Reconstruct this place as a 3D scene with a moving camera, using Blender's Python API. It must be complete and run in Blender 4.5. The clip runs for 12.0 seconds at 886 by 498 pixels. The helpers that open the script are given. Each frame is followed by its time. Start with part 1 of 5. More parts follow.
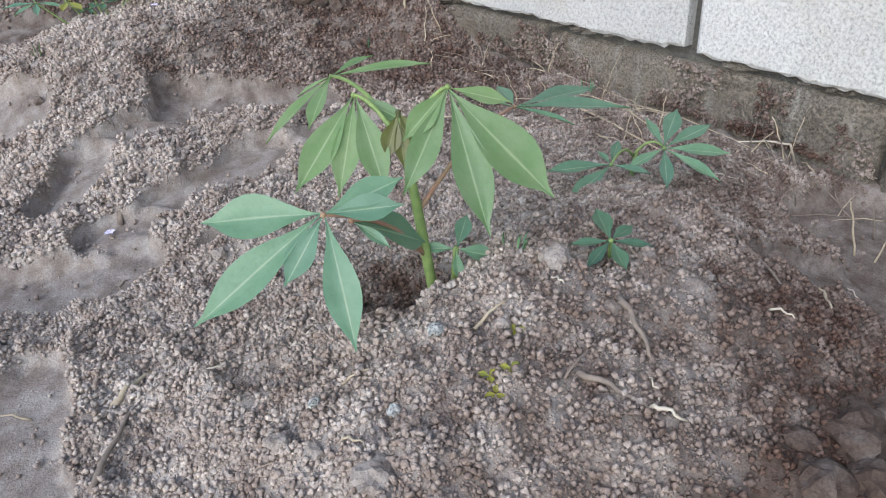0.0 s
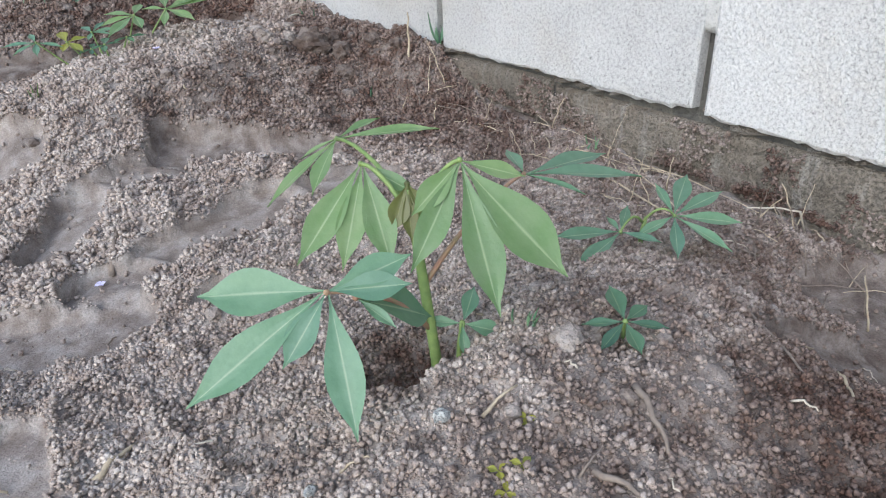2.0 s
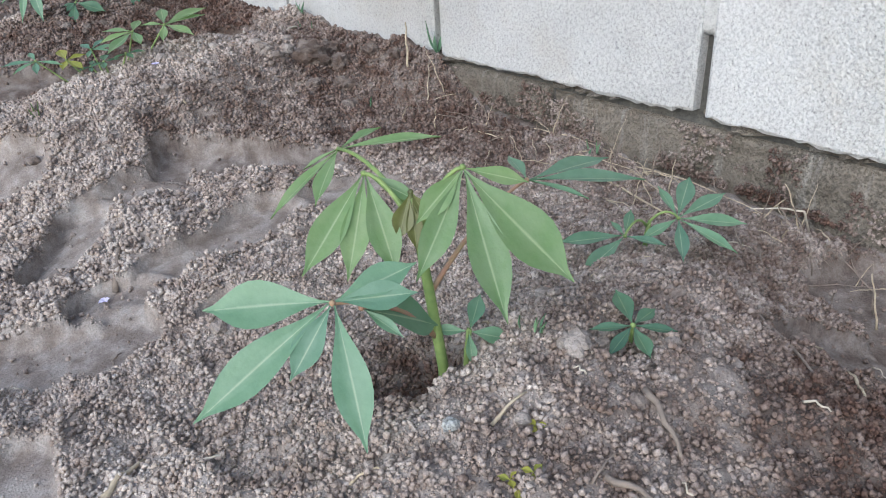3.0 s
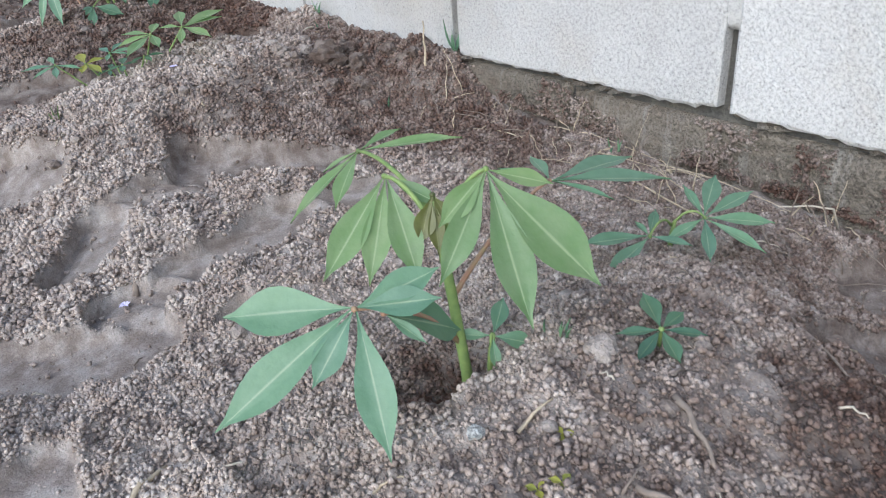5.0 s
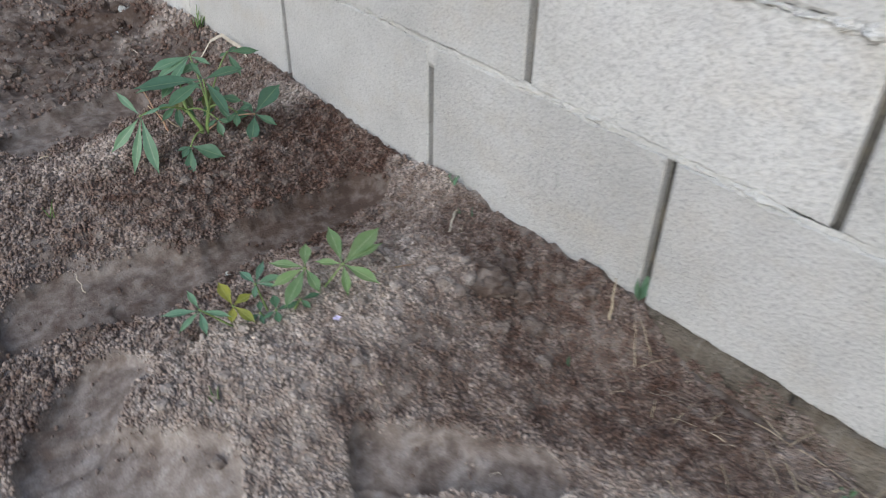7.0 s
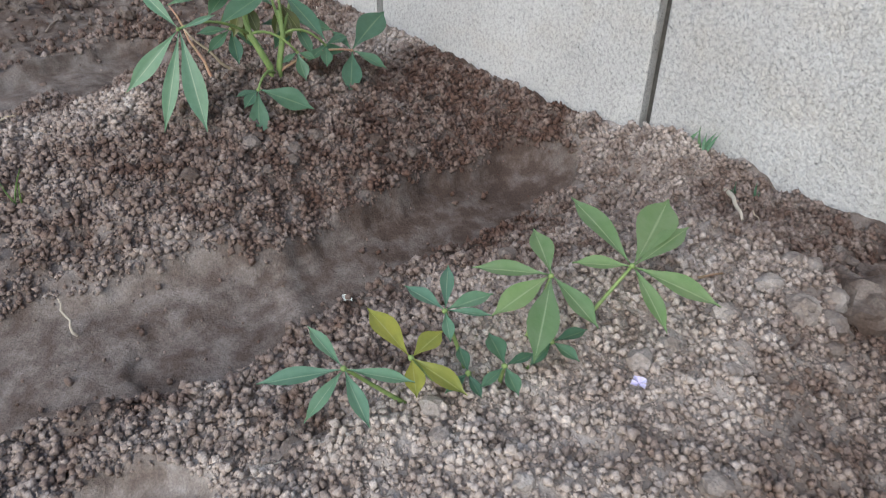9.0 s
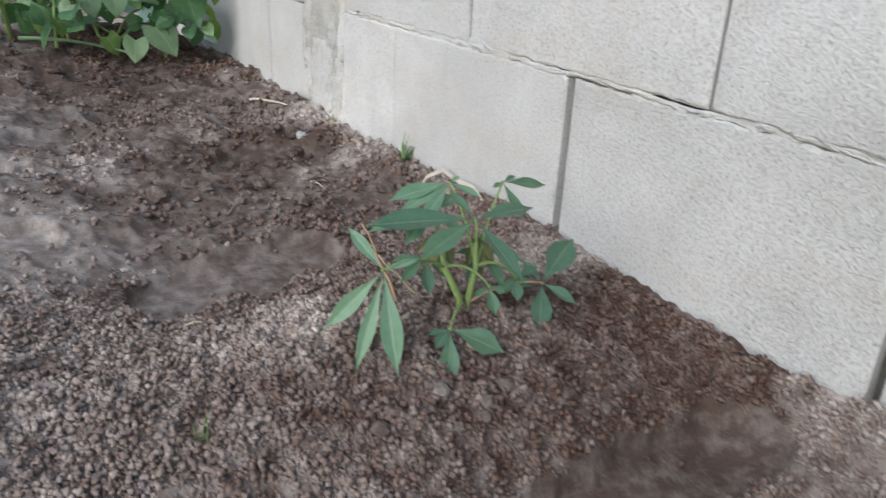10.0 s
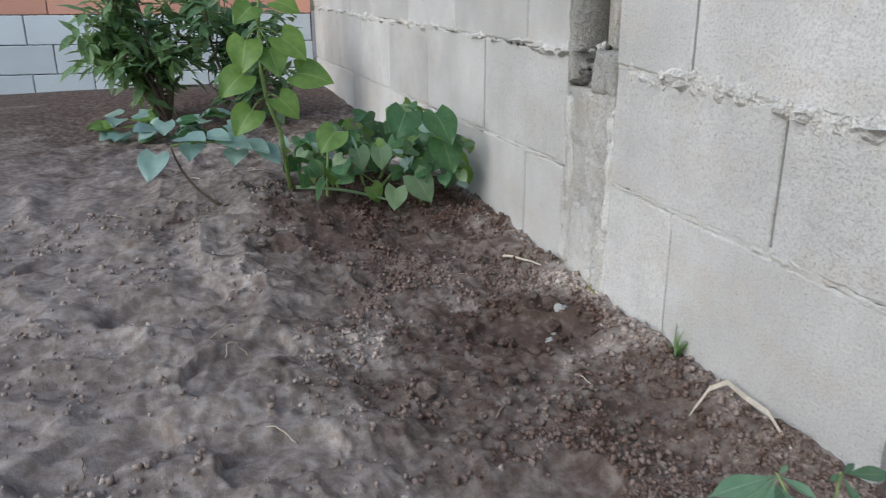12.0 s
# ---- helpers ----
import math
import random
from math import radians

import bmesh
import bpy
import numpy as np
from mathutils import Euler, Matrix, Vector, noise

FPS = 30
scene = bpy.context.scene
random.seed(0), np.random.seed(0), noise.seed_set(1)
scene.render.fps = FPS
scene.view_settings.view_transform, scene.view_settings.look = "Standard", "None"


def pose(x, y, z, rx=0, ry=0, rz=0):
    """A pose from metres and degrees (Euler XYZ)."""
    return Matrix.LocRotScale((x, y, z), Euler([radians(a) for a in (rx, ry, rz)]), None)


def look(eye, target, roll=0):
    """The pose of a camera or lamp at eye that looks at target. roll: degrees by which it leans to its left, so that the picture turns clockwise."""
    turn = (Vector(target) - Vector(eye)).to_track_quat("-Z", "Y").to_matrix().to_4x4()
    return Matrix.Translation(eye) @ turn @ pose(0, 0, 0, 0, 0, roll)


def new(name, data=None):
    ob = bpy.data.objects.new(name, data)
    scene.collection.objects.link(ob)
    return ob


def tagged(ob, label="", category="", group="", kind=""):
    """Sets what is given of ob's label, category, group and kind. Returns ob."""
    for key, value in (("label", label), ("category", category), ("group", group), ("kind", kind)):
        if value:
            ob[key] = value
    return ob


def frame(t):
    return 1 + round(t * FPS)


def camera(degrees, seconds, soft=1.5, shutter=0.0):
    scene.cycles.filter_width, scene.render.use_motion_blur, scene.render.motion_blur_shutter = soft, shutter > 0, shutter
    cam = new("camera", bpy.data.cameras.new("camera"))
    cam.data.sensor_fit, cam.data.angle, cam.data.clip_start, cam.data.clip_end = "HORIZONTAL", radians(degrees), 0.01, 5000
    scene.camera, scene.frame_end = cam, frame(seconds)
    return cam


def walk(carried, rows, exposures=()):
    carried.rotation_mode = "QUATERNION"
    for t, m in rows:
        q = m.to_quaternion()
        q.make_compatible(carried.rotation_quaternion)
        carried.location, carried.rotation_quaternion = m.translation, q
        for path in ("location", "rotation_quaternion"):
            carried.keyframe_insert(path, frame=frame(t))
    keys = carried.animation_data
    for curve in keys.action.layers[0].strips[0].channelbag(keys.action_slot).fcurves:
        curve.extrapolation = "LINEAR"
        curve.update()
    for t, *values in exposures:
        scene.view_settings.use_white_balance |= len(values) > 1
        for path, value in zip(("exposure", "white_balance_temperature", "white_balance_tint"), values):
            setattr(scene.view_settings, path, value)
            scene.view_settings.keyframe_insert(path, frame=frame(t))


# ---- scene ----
cam = camera(62.2, 12.0, soft=1.1, shutter=0.3)
PATH = [
    (0, (0.073, -0.009, 0.787), (1.117, 1.318, -0.285), -4.5),
    (0.5, (0.078, 0.007, 0.786), (1.116, 1.346, -0.277), -3.9),
    (1, (0.086, 0.025, 0.817), (1.146, 1.391, -0.188), -3.6),
    (1.5, (0.086, 0.055, 0.81), (1.138, 1.447, -0.168), -4.2),
    (2, (0.1, 0.052, 0.812), (1.195, 1.399, -0.181), -2.6),
    (2.5, (0.109, 0.055, 0.803), (1.234, 1.399, -0.16), -3.0),
    (3, (0.099, 0.057, 0.809), (1.199, 1.416, -0.163), -4.0),
    (3.2, (0.098, 0.054, 0.806), (1.192, 1.432, -0.146), -4.1),
    (4.8, (0.108, 0.058, 0.802), (1.166, 1.436, -0.189), -5.6),
    (5, (0.106, 0.076, 0.807), (1.168, 1.463, -0.166), -5.2),
    (5.5, (0.101, 0.127, 0.828), (1.164, 1.463, -0.203), -2.0),
    (6, (0.162, 0.093, 1.171), (1.282, 1.265, -0.021), 2.2),
    (6.5, (0.195, 0.328, 1.496), (1.155, 1.591, 0.278), 1.6),
    (6.8, (0.17, 0.727, 1.586), (1.193, 1.991, 0.422), 1.0),
    (7, (0.098, 1.032, 1.568), (1.174, 2.23, 0.381), 1.0),
    (7.5, (0.113, 1.577, 1.495), (1.118, 2.642, 0.133), 2.5),
    (7.7, (0.235, 1.829, 1.404), (1.21, 2.914, 0.036), -0.4),
    (9.3, (0.221, 2.011, 0.854), (1.425, 3.282, -0.112), 1.7),
    (9.5, (0.237, 2.061, 0.915), (1.443, 3.388, 0.031), 1.6),
    (9.7, (0.232, 2.129, 1.0), (1.367, 3.567, 0.196), 1.3),
    (10, (0.198, 2.254, 1.049), (1.253, 3.763, 0.267), 2.8),
    (10.5, (0.131, 2.345, 1.127), (1.061, 3.959, 0.399), 2.9),
    (11, (0.088, 2.371, 1.184), (0.952, 4.039, 0.498), 4.1),
    (11.5, (0.021, 2.434, 1.332), (0.787, 4.177, 0.718), 3.4),
    (12, (0.109, 2.579, 1.409), (0.7, 4.385, 0.786), -0.3),
]
walk(cam, [(t, look(eye, target, roll)) for t, eye, target, roll in PATH],
     [(t, stops, kelvin, 7) for t, stops, kelvin in ((0, 0.28, 5700), (0.5, 0.36, 5700), (1.5, 0.38, 5650), (2.5, 0.27, 5650), (5, 0.33, 5600), (5.5, 0.35, 5600), (6, 0.2, 5700), (6.5, -0.05, 5850), (7, -0.15, 5850), (7.5, -0.25, 5850), (9.5, 0.12, 5850), (10, 0.06, 5850), (10.5, -0.06, 5850), (12, -0.22, 5800))])

# world, sun, exposure
world = bpy.data.worlds.new("sky")
scene.world = world
world.use_nodes = True
wn, wl = world.node_tree.nodes, world.node_tree.links
sky = wn.new("ShaderNodeTexSky")
sky.sky_type, sky.sun_disc = "NISHITA", False
sky.sun_elevation, sky.sun_rotation = radians(35), radians(250)
sky.air_density, sky.dust_density, sky.ozone_density = 1.2, 2.5, 1.0
wn["Background"].inputs["Strength"].default_value = 0.17
wl.new(sky.outputs["Color"], wn["Background"].inputs["Color"])
sun = new("sun", bpy.data.lights.new("sun", "SUN"))
sun.data.energy, sun.data.angle, sun.data.color = 1.6, radians(60), (1.0, 0.985, 0.96)
sun.matrix_world = look((-7, -2.5, 5.2), (0, 0, 0))
scene.view_settings.exposure = 0.0


# ---- materials ----
def material(name):
    m = bpy.data.materials.new(name)
    m.use_nodes = True
    nt = m.node_tree
    return m, nt.nodes, nt.links, nt.nodes["Principled BSDF"]


def coords(n, l, scale=1.0):
    g = n.new("ShaderNodeNewGeometry")
    mp = n.new("ShaderNodeMapping")
    mp.inputs["Scale"].default_value = scale if isinstance(scale, tuple) else (scale,) * 3
    l.new(g.outputs["Position"], mp.inputs["Vector"])
    return mp.outputs["Vector"]


def noise_node(n, l, vec, scale, detail=4.0, rough=0.55):
    t = n.new("ShaderNodeTexNoise")
    t.inputs["Scale"].default_value, t.inputs["Detail"].default_value, t.inputs["Roughness"].default_value = scale, detail, rough
    l.new(vec, t.inputs["Vector"])
    return t.outputs["Fac"]


def ramp(n, l, fac, stops):
    r = n.new("ShaderNodeValToRGB")
    els = r.color_ramp.elements
    while len(els) < len(stops):
        els.new(0.5)
    for e, (p, c) in zip(els, stops):
        e.position = p
        e.color = (*c, 1) if isinstance(c, tuple) else (c, c, c, 1)
    l.new(fac, r.inputs["Fac"])
    return r.outputs["Color"]


def mix(n, l, fac, a, b, how="MIX"):
    m = n.new("ShaderNodeMix")
    m.data_type, m.blend_type = "RGBA", how
    for key, v in ((0, fac), (6, a), (7, b)):
        if isinstance(v, (int, float)):
            m.inputs[key].default_value = v
        elif isinstance(v, tuple):
            m.inputs[key].default_value = (*v, 1)
        else:
            l.new(v, m.inputs[key])
    return m.outputs[2]


def bump(n, l, bsdf, height, strength, distance):
    b = n.new("ShaderNodeBump")
    b.inputs["Strength"].default_value, b.inputs["Distance"].default_value = strength, distance
    l.new(height, b.inputs["Height"])
    l.new(b.outputs["Normal"], bsdf.inputs["Normal"])


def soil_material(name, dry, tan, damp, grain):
    """Sandy soil: a pale dry crust, brown where it was turned over; the damp attribute darkens freshly dug soil,
    hollows and painted-in shade.
    """
    m, n, l, p = material(name)
    v = coords(n, l)
    big = ramp(n, l, noise_node(n, l, v, 3.2, 5), ((0.40, 0.0), (0.60, 1.0)))
    mid = ramp(n, l, noise_node(n, l, v, 24, 4, 0.6), ((0.36, 0.0), (0.64, 1.0)))
    fine = noise_node(n, l, v, 260, 3, 0.7)
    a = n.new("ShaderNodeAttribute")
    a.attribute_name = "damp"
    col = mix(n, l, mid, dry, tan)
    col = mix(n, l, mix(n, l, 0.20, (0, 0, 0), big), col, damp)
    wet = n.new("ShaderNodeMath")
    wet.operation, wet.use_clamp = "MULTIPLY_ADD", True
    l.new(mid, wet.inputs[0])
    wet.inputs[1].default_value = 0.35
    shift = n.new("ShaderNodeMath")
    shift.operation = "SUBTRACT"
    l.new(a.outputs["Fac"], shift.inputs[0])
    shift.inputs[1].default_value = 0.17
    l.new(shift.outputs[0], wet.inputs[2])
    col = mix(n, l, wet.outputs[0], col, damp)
    if grain:
        isl = n.new("ShaderNodeNewGeometry")
        col = mix(n, l, 1.0, col, ramp(n, l, isl.outputs["Random Per Island"], ((0.0, (0.74, 0.70, 0.67)), (0.6, (0.98, 0.965, 0.955)), (1.0, (1.06, 1.05, 1.04)))), "MULTIPLY")
    col = mix(n, l, 1.0, col, ramp(n, l, fine, ((0.3, 0.72), (0.7, 1.22))), "MULTIPLY")
    l.new(col, p.inputs["Base Color"])
    p.inputs["Roughness"].default_value = 0.95
    p.inputs["Specular IOR Level"].default_value = 0.15
    h = mix(n, l, 0.6, fine, noise_node(n, l, v, 90, 4, 0.65))
    bump(n, l, p, h, 0.9, 0.006)
    return m


def concrete_material(name, pale, dark, stain, pits=1.0, warm=(0.50, 0.43, 0.33), streaks=0.35, speck=1.0):
    """Rough cast concrete: open pores and aggregate, grey weathering, ochre run-off stains."""
    m, n, l, p = material(name)
    v = coords(n, l)
    oi = n.new("ShaderNodeObjectInfo")
    big = noise_node(n, l, v, 1.7, 5, 0.6)
    mid = noise_node(n, l, v, 14, 5, 0.6)
    grit = noise_node(n, l, v, 125, 5, 0.85)
    vor = n.new("ShaderNodeTexVoronoi")
    vor.inputs["Scale"].default_value = 170
    l.new(v, vor.inputs["Vector"])
    col = mix(n, l, ramp(n, l, big, ((0.35, 0.0), (0.7, 1.0))), pale, dark)
    ochre = mix(n, l, 0.6, mid, noise_node(n, l, coords(n, l, (1.0, 0.7, 1.8)), 2.6, 4, 0.6))
    col = mix(n, l, ramp(n, l, ochre, ((0.50, 0.0), (0.68, stain))), col, warm)
    hole = n.new("ShaderNodeTexVoronoi")
    hole.inputs["Scale"].default_value = 13
    l.new(v, hole.inputs["Vector"])
    col = mix(n, l, ramp(n, l, hole.outputs["Distance"], ((0.028, 0.6), (0.05, 0.0))), col, (0.13, 0.125, 0.11))
    streak = noise_node(n, l, coords(n, l, (1.0, 9.0, 0.7)), 2.2, 4, 0.6)
    col = mix(n, l, ramp(n, l, streak, ((0.55, 0.0), (0.75, stain * streaks))), col, (0.34, 0.32, 0.28))
    col = mix(n, l, 1.0, col, ramp(n, l, oi.outputs["Random"], ((0.0, 0.88), (1.0, 1.08))), "MULTIPLY")
    col = mix(n, l, 1.0, col, ramp(n, l, grit, ((0.30, 1 - 0.66 * speck), (0.40, 1 - 0.16 * speck), (0.5, 1.0), (0.75, 1 + 0.14 * speck))), "MULTIPLY")
    l.new(col, p.inputs["Base Color"])
    p.inputs["Roughness"].default_value = 0.92
    p.inputs["Specular IOR Level"].default_value = 0.2
    h = mix(n, l, 0.55, ramp(n, l, grit, ((0.25, 0.0), (0.5, 1.0))), vor.outputs["Distance"])
    bump(n, l, p, h, 0.75 * pits, 0.005)
    return m


def leaf_material(name, face, back, rib, sheen=0.42):
    """Leaf blade: paler along the rib, blotched between light and dark green, a little light passing through."""
    m, n, l, p = material(name)
    v = coords(n, l)
    oi = n.new("ShaderNodeObjectInfo")
    a = n.new("ShaderNodeAttribute")
    a.attribute_name = "rib"
    blot = noise_node(n, l, v, 30, 4, 0.6)
    col = mix(n, l, ramp(n, l, blot, ((0.35, 0.0), (0.68, 1.0))), face, back)
    col = mix(n, l, 1.0, col, ramp(n, l, oi.outputs["Random"], ((0.0, (0.80, 0.84, 0.85)), (1.0, (1.18, 1.12, 1.0)))), "MULTIPLY")
    col = mix(n, l, ramp(n, l, a.outputs["Fac"], ((0.90, 0.0), (1.0, 0.62))), col, rib)
    l.new(col, p.inputs["Base Color"])
    p.inputs["Roughness"].default_value = sheen
    bump(n, l, p, noise_node(n, l, v, 160, 3), 0.25, 0.003)
    tr = n.new("ShaderNodeBsdfTranslucent")
    l.new(mix(n, l, 1.0, col, (1.5, 1.6, 0.7), "MULTIPLY"), tr.inputs["Color"])
    ms = n.new("ShaderNodeMixShader")
    ms.inputs[0].default_value = 0.25
    l.new(p.outputs[0], ms.inputs[1])
    l.new(tr.outputs[0], ms.inputs[2])
    l.new(ms.outputs[0], n["Material Output"].inputs["Surface"])
    return m


def plain_material(name, a, b, scale=40, rough=0.8):
    m, n, l, p = material(name)
    v = coords(n, l)
    f = noise_node(n, l, v, scale, 4, 0.6)
    l.new(mix(n, l, ramp(n, l, f, ((0.35, 0.0), (0.65, 1.0))), a, b), p.inputs["Base Color"])
    p.inputs["Roughness"].default_value = rough
    bump(n, l, p, f, 0.4, 0.004)
    return m


SOIL = soil_material("sandy_soil", (0.42, 0.374, 0.338), (0.32, 0.268, 0.232), (0.085, 0.060, 0.048), False)
CRUMB = soil_material("soil_crumb", (0.62, 0.548, 0.492), (0.44, 0.366, 0.316), (0.128, 0.078, 0.060), True)
BLOCK = concrete_material("concrete_block", (0.63, 0.617, 0.594), (0.47, 0.458, 0.436), 0.30)
FOOTING = concrete_material("damp_footing_concrete", (0.225, 0.195, 0.158), (0.085, 0.070, 0.056), 0.95, 1.6, (0.13, 0.096, 0.068), 0.9, 0.9)
MORTAR = concrete_material("mortar", (0.74, 0.72, 0.685), (0.58, 0.56, 0.52), 0.30, 1.6)
JOINT = concrete_material("joint_mortar", (0.115, 0.110, 0.100), (0.07, 0.066, 0.060), 0.4, 1.0)
COLUMN = concrete_material("poured_concrete", (0.62, 0.605, 0.57), (0.40, 0.385, 0.345), 0.55, 2.0)
BLUE_BLOCK = concrete_material("painted_block", (0.72, 0.79, 0.82), (0.64, 0.71, 0.75), 0.15, 0.4, (0.55, 0.58, 0.58))
ORANGE_BLOCK = concrete_material("clay_block", (0.78, 0.42, 0.31), (0.70, 0.36, 0.27), 0.2, 0.4, (0.7, 0.48, 0.38))
SMEAR = concrete_material("smeared_mortar", (0.60, 0.59, 0.565), (0.50, 0.485, 0.455), 0.5, 0.7)
STONE = concrete_material("pale_stone", (0.55, 0.55, 0.53), (0.38, 0.38, 0.36), 0.2, 1.5)


# ---- mesh helpers ----
def link_mesh(name, verts, faces, mat, parent=None, label="", smooth=False):
    me = bpy.data.meshes.new(name)
    me.from_pydata([tuple(v) for v in verts], [], faces)
    me.materials.append(mat)
    if smooth:
        me.shade_smooth()
    ob = new(name, me)
    if parent is not None:
        ob.parent = parent
    if label:
        ob["label"] = label
    return ob


def part(name, bm, mat, parent=None, label="", smooth=False):
    me = bpy.data.meshes.new(name)
    bm.to_mesh(me)
    bm.free()
    me.materials.append(mat)
    if smooth:
        me.shade_smooth()
    ob = new(name, me)
    if parent is not None:
        ob.parent = parent
    if label:
        ob["label"] = label
    return ob


def grid_noise(x, y, cell, seed):
    """Smooth value noise in -1..1 on numpy arrays."""
    u, v = np.asarray(x) / cell + seed * 17.3, np.asarray(y) / cell - seed * 9.1
    i, j = np.floor(u).astype(np.int64), np.floor(v).astype(np.int64)
    fu, fv = u - i, v - j
    fu, fv = fu * fu * (3 - 2 * fu), fv * fv * (3 - 2 * fv)

    def lattice(a, b):
        h = (a * 374761393 + b * 668265263 + seed * 2246822519) & 0xFFFFFFFF
        h = ((h ^ (h >> 13)) * 1274126177) & 0xFFFFFFFF
        return ((h ^ (h >> 16)) & 0xFFFF) / 32767.5 - 1.0

    return (lattice(i, j) * (1 - fu) + lattice(i + 1, j) * fu) * (1 - fv) + (lattice(i, j + 1) * (1 - fu) + lattice(i + 1, j + 1) * fu) * fv


def step(a, b, v):
    t = np.clip((np.asarray(v) - a) / (b - a), 0, 1)
    return t * t * (3 - 2 * t)


# ---- ground ----
WALL_X = 1.585
# mounds: centre x, y, half width along x and y, height, squareness; the first falls off more steeply towards the wall
MOUNDS = (
    (0.70, 0.45, 0.54, 0.41, 0.200, 2.6),
    (1.12, 0.72, 0.30, 0.26, 0.05, 2.0),
    (1.02, 2.34, 0.66, 0.30, 0.165, 2.4),
    (1.00, 3.36, 0.50, 0.33, 0.150, 2.3),
    (0.85, 6.75, 0.85, 0.55, 0.20, 2.0),
    (0.10, 11.0, 1.6, 1.2, 0.10, 2.0),
    (0.62, 1.20, 0.22, 0.10, 0.03, 2.0),
)
# trodden hollows: from x, y to x, y, half width, depth
HOLLOWS = (
    (0.14, 2.47, 0.40, 2.16, 0.095, 0.032),
    (0.75, 1.97, 0.87, 1.87, 0.092, 0.046),
    (0.88, 1.84, 1.00, 1.70, 0.080, 0.030),
    (0.64, 1.86, 0.46, 1.86, 0.066, 0.024),
    (0.43, 1.83, 0.33, 1.71, 0.080, 0.034),
    (1.05, 1.48, 0.90, 1.51, 0.066, 0.018),
    (0.76, 1.53, 0.50, 1.47, 0.080, 0.024),
    (0.41, 1.44, 0.34, 1.48, 0.060, 0.028),
    (0.08, 1.48, 0.32, 1.31, 0.095, 0.032),
    (0.48, 1.235, 0.515, 1.235, 0.038, 0.026),
    (-0.06, 0.74, 0.08, 1.08, 0.085, 0.018),
    (1.10, 0.38, 1.20, 0.30, 0.090, 0.026),
    (0.56, 2.86, 1.36, 2.90, 0.100, 0.034),
    (0.30, 3.00, 0.60, 2.92, 0.13, 0.025),
    (0.20, 2.55, 0.34, 2.62, 0.11, 0.020),
    (1.44, 0.42, 1.30, 0.16, 0.15, 0.030),
    (0.60, 3.95, 0.95, 4.05, 0.12, 0.025),
    (0.15, 4.30, 0.30, 4.36, 0.10, 0.028),
    (0.05, 4.80, 0.25, 4.95, 0.10, 0.028),
    (-0.20, 5.30, 0.05, 5.45, 0.12, 0.030),
    (0.45, 5.25, 0.60, 5.30, 0.09, 0.025),
    (1.10, 4.95, 1.25, 4.90, 0.12, 0.030),
    (-0.35, 4.40, -0.15, 4.50, 0.10, 0.028),
    (-0.60, 5.90, -0.35, 6.00, 0.12, 0.030),
    (-0.10, 3.70, 0.10, 3.80, 0.11, 0.025),
)
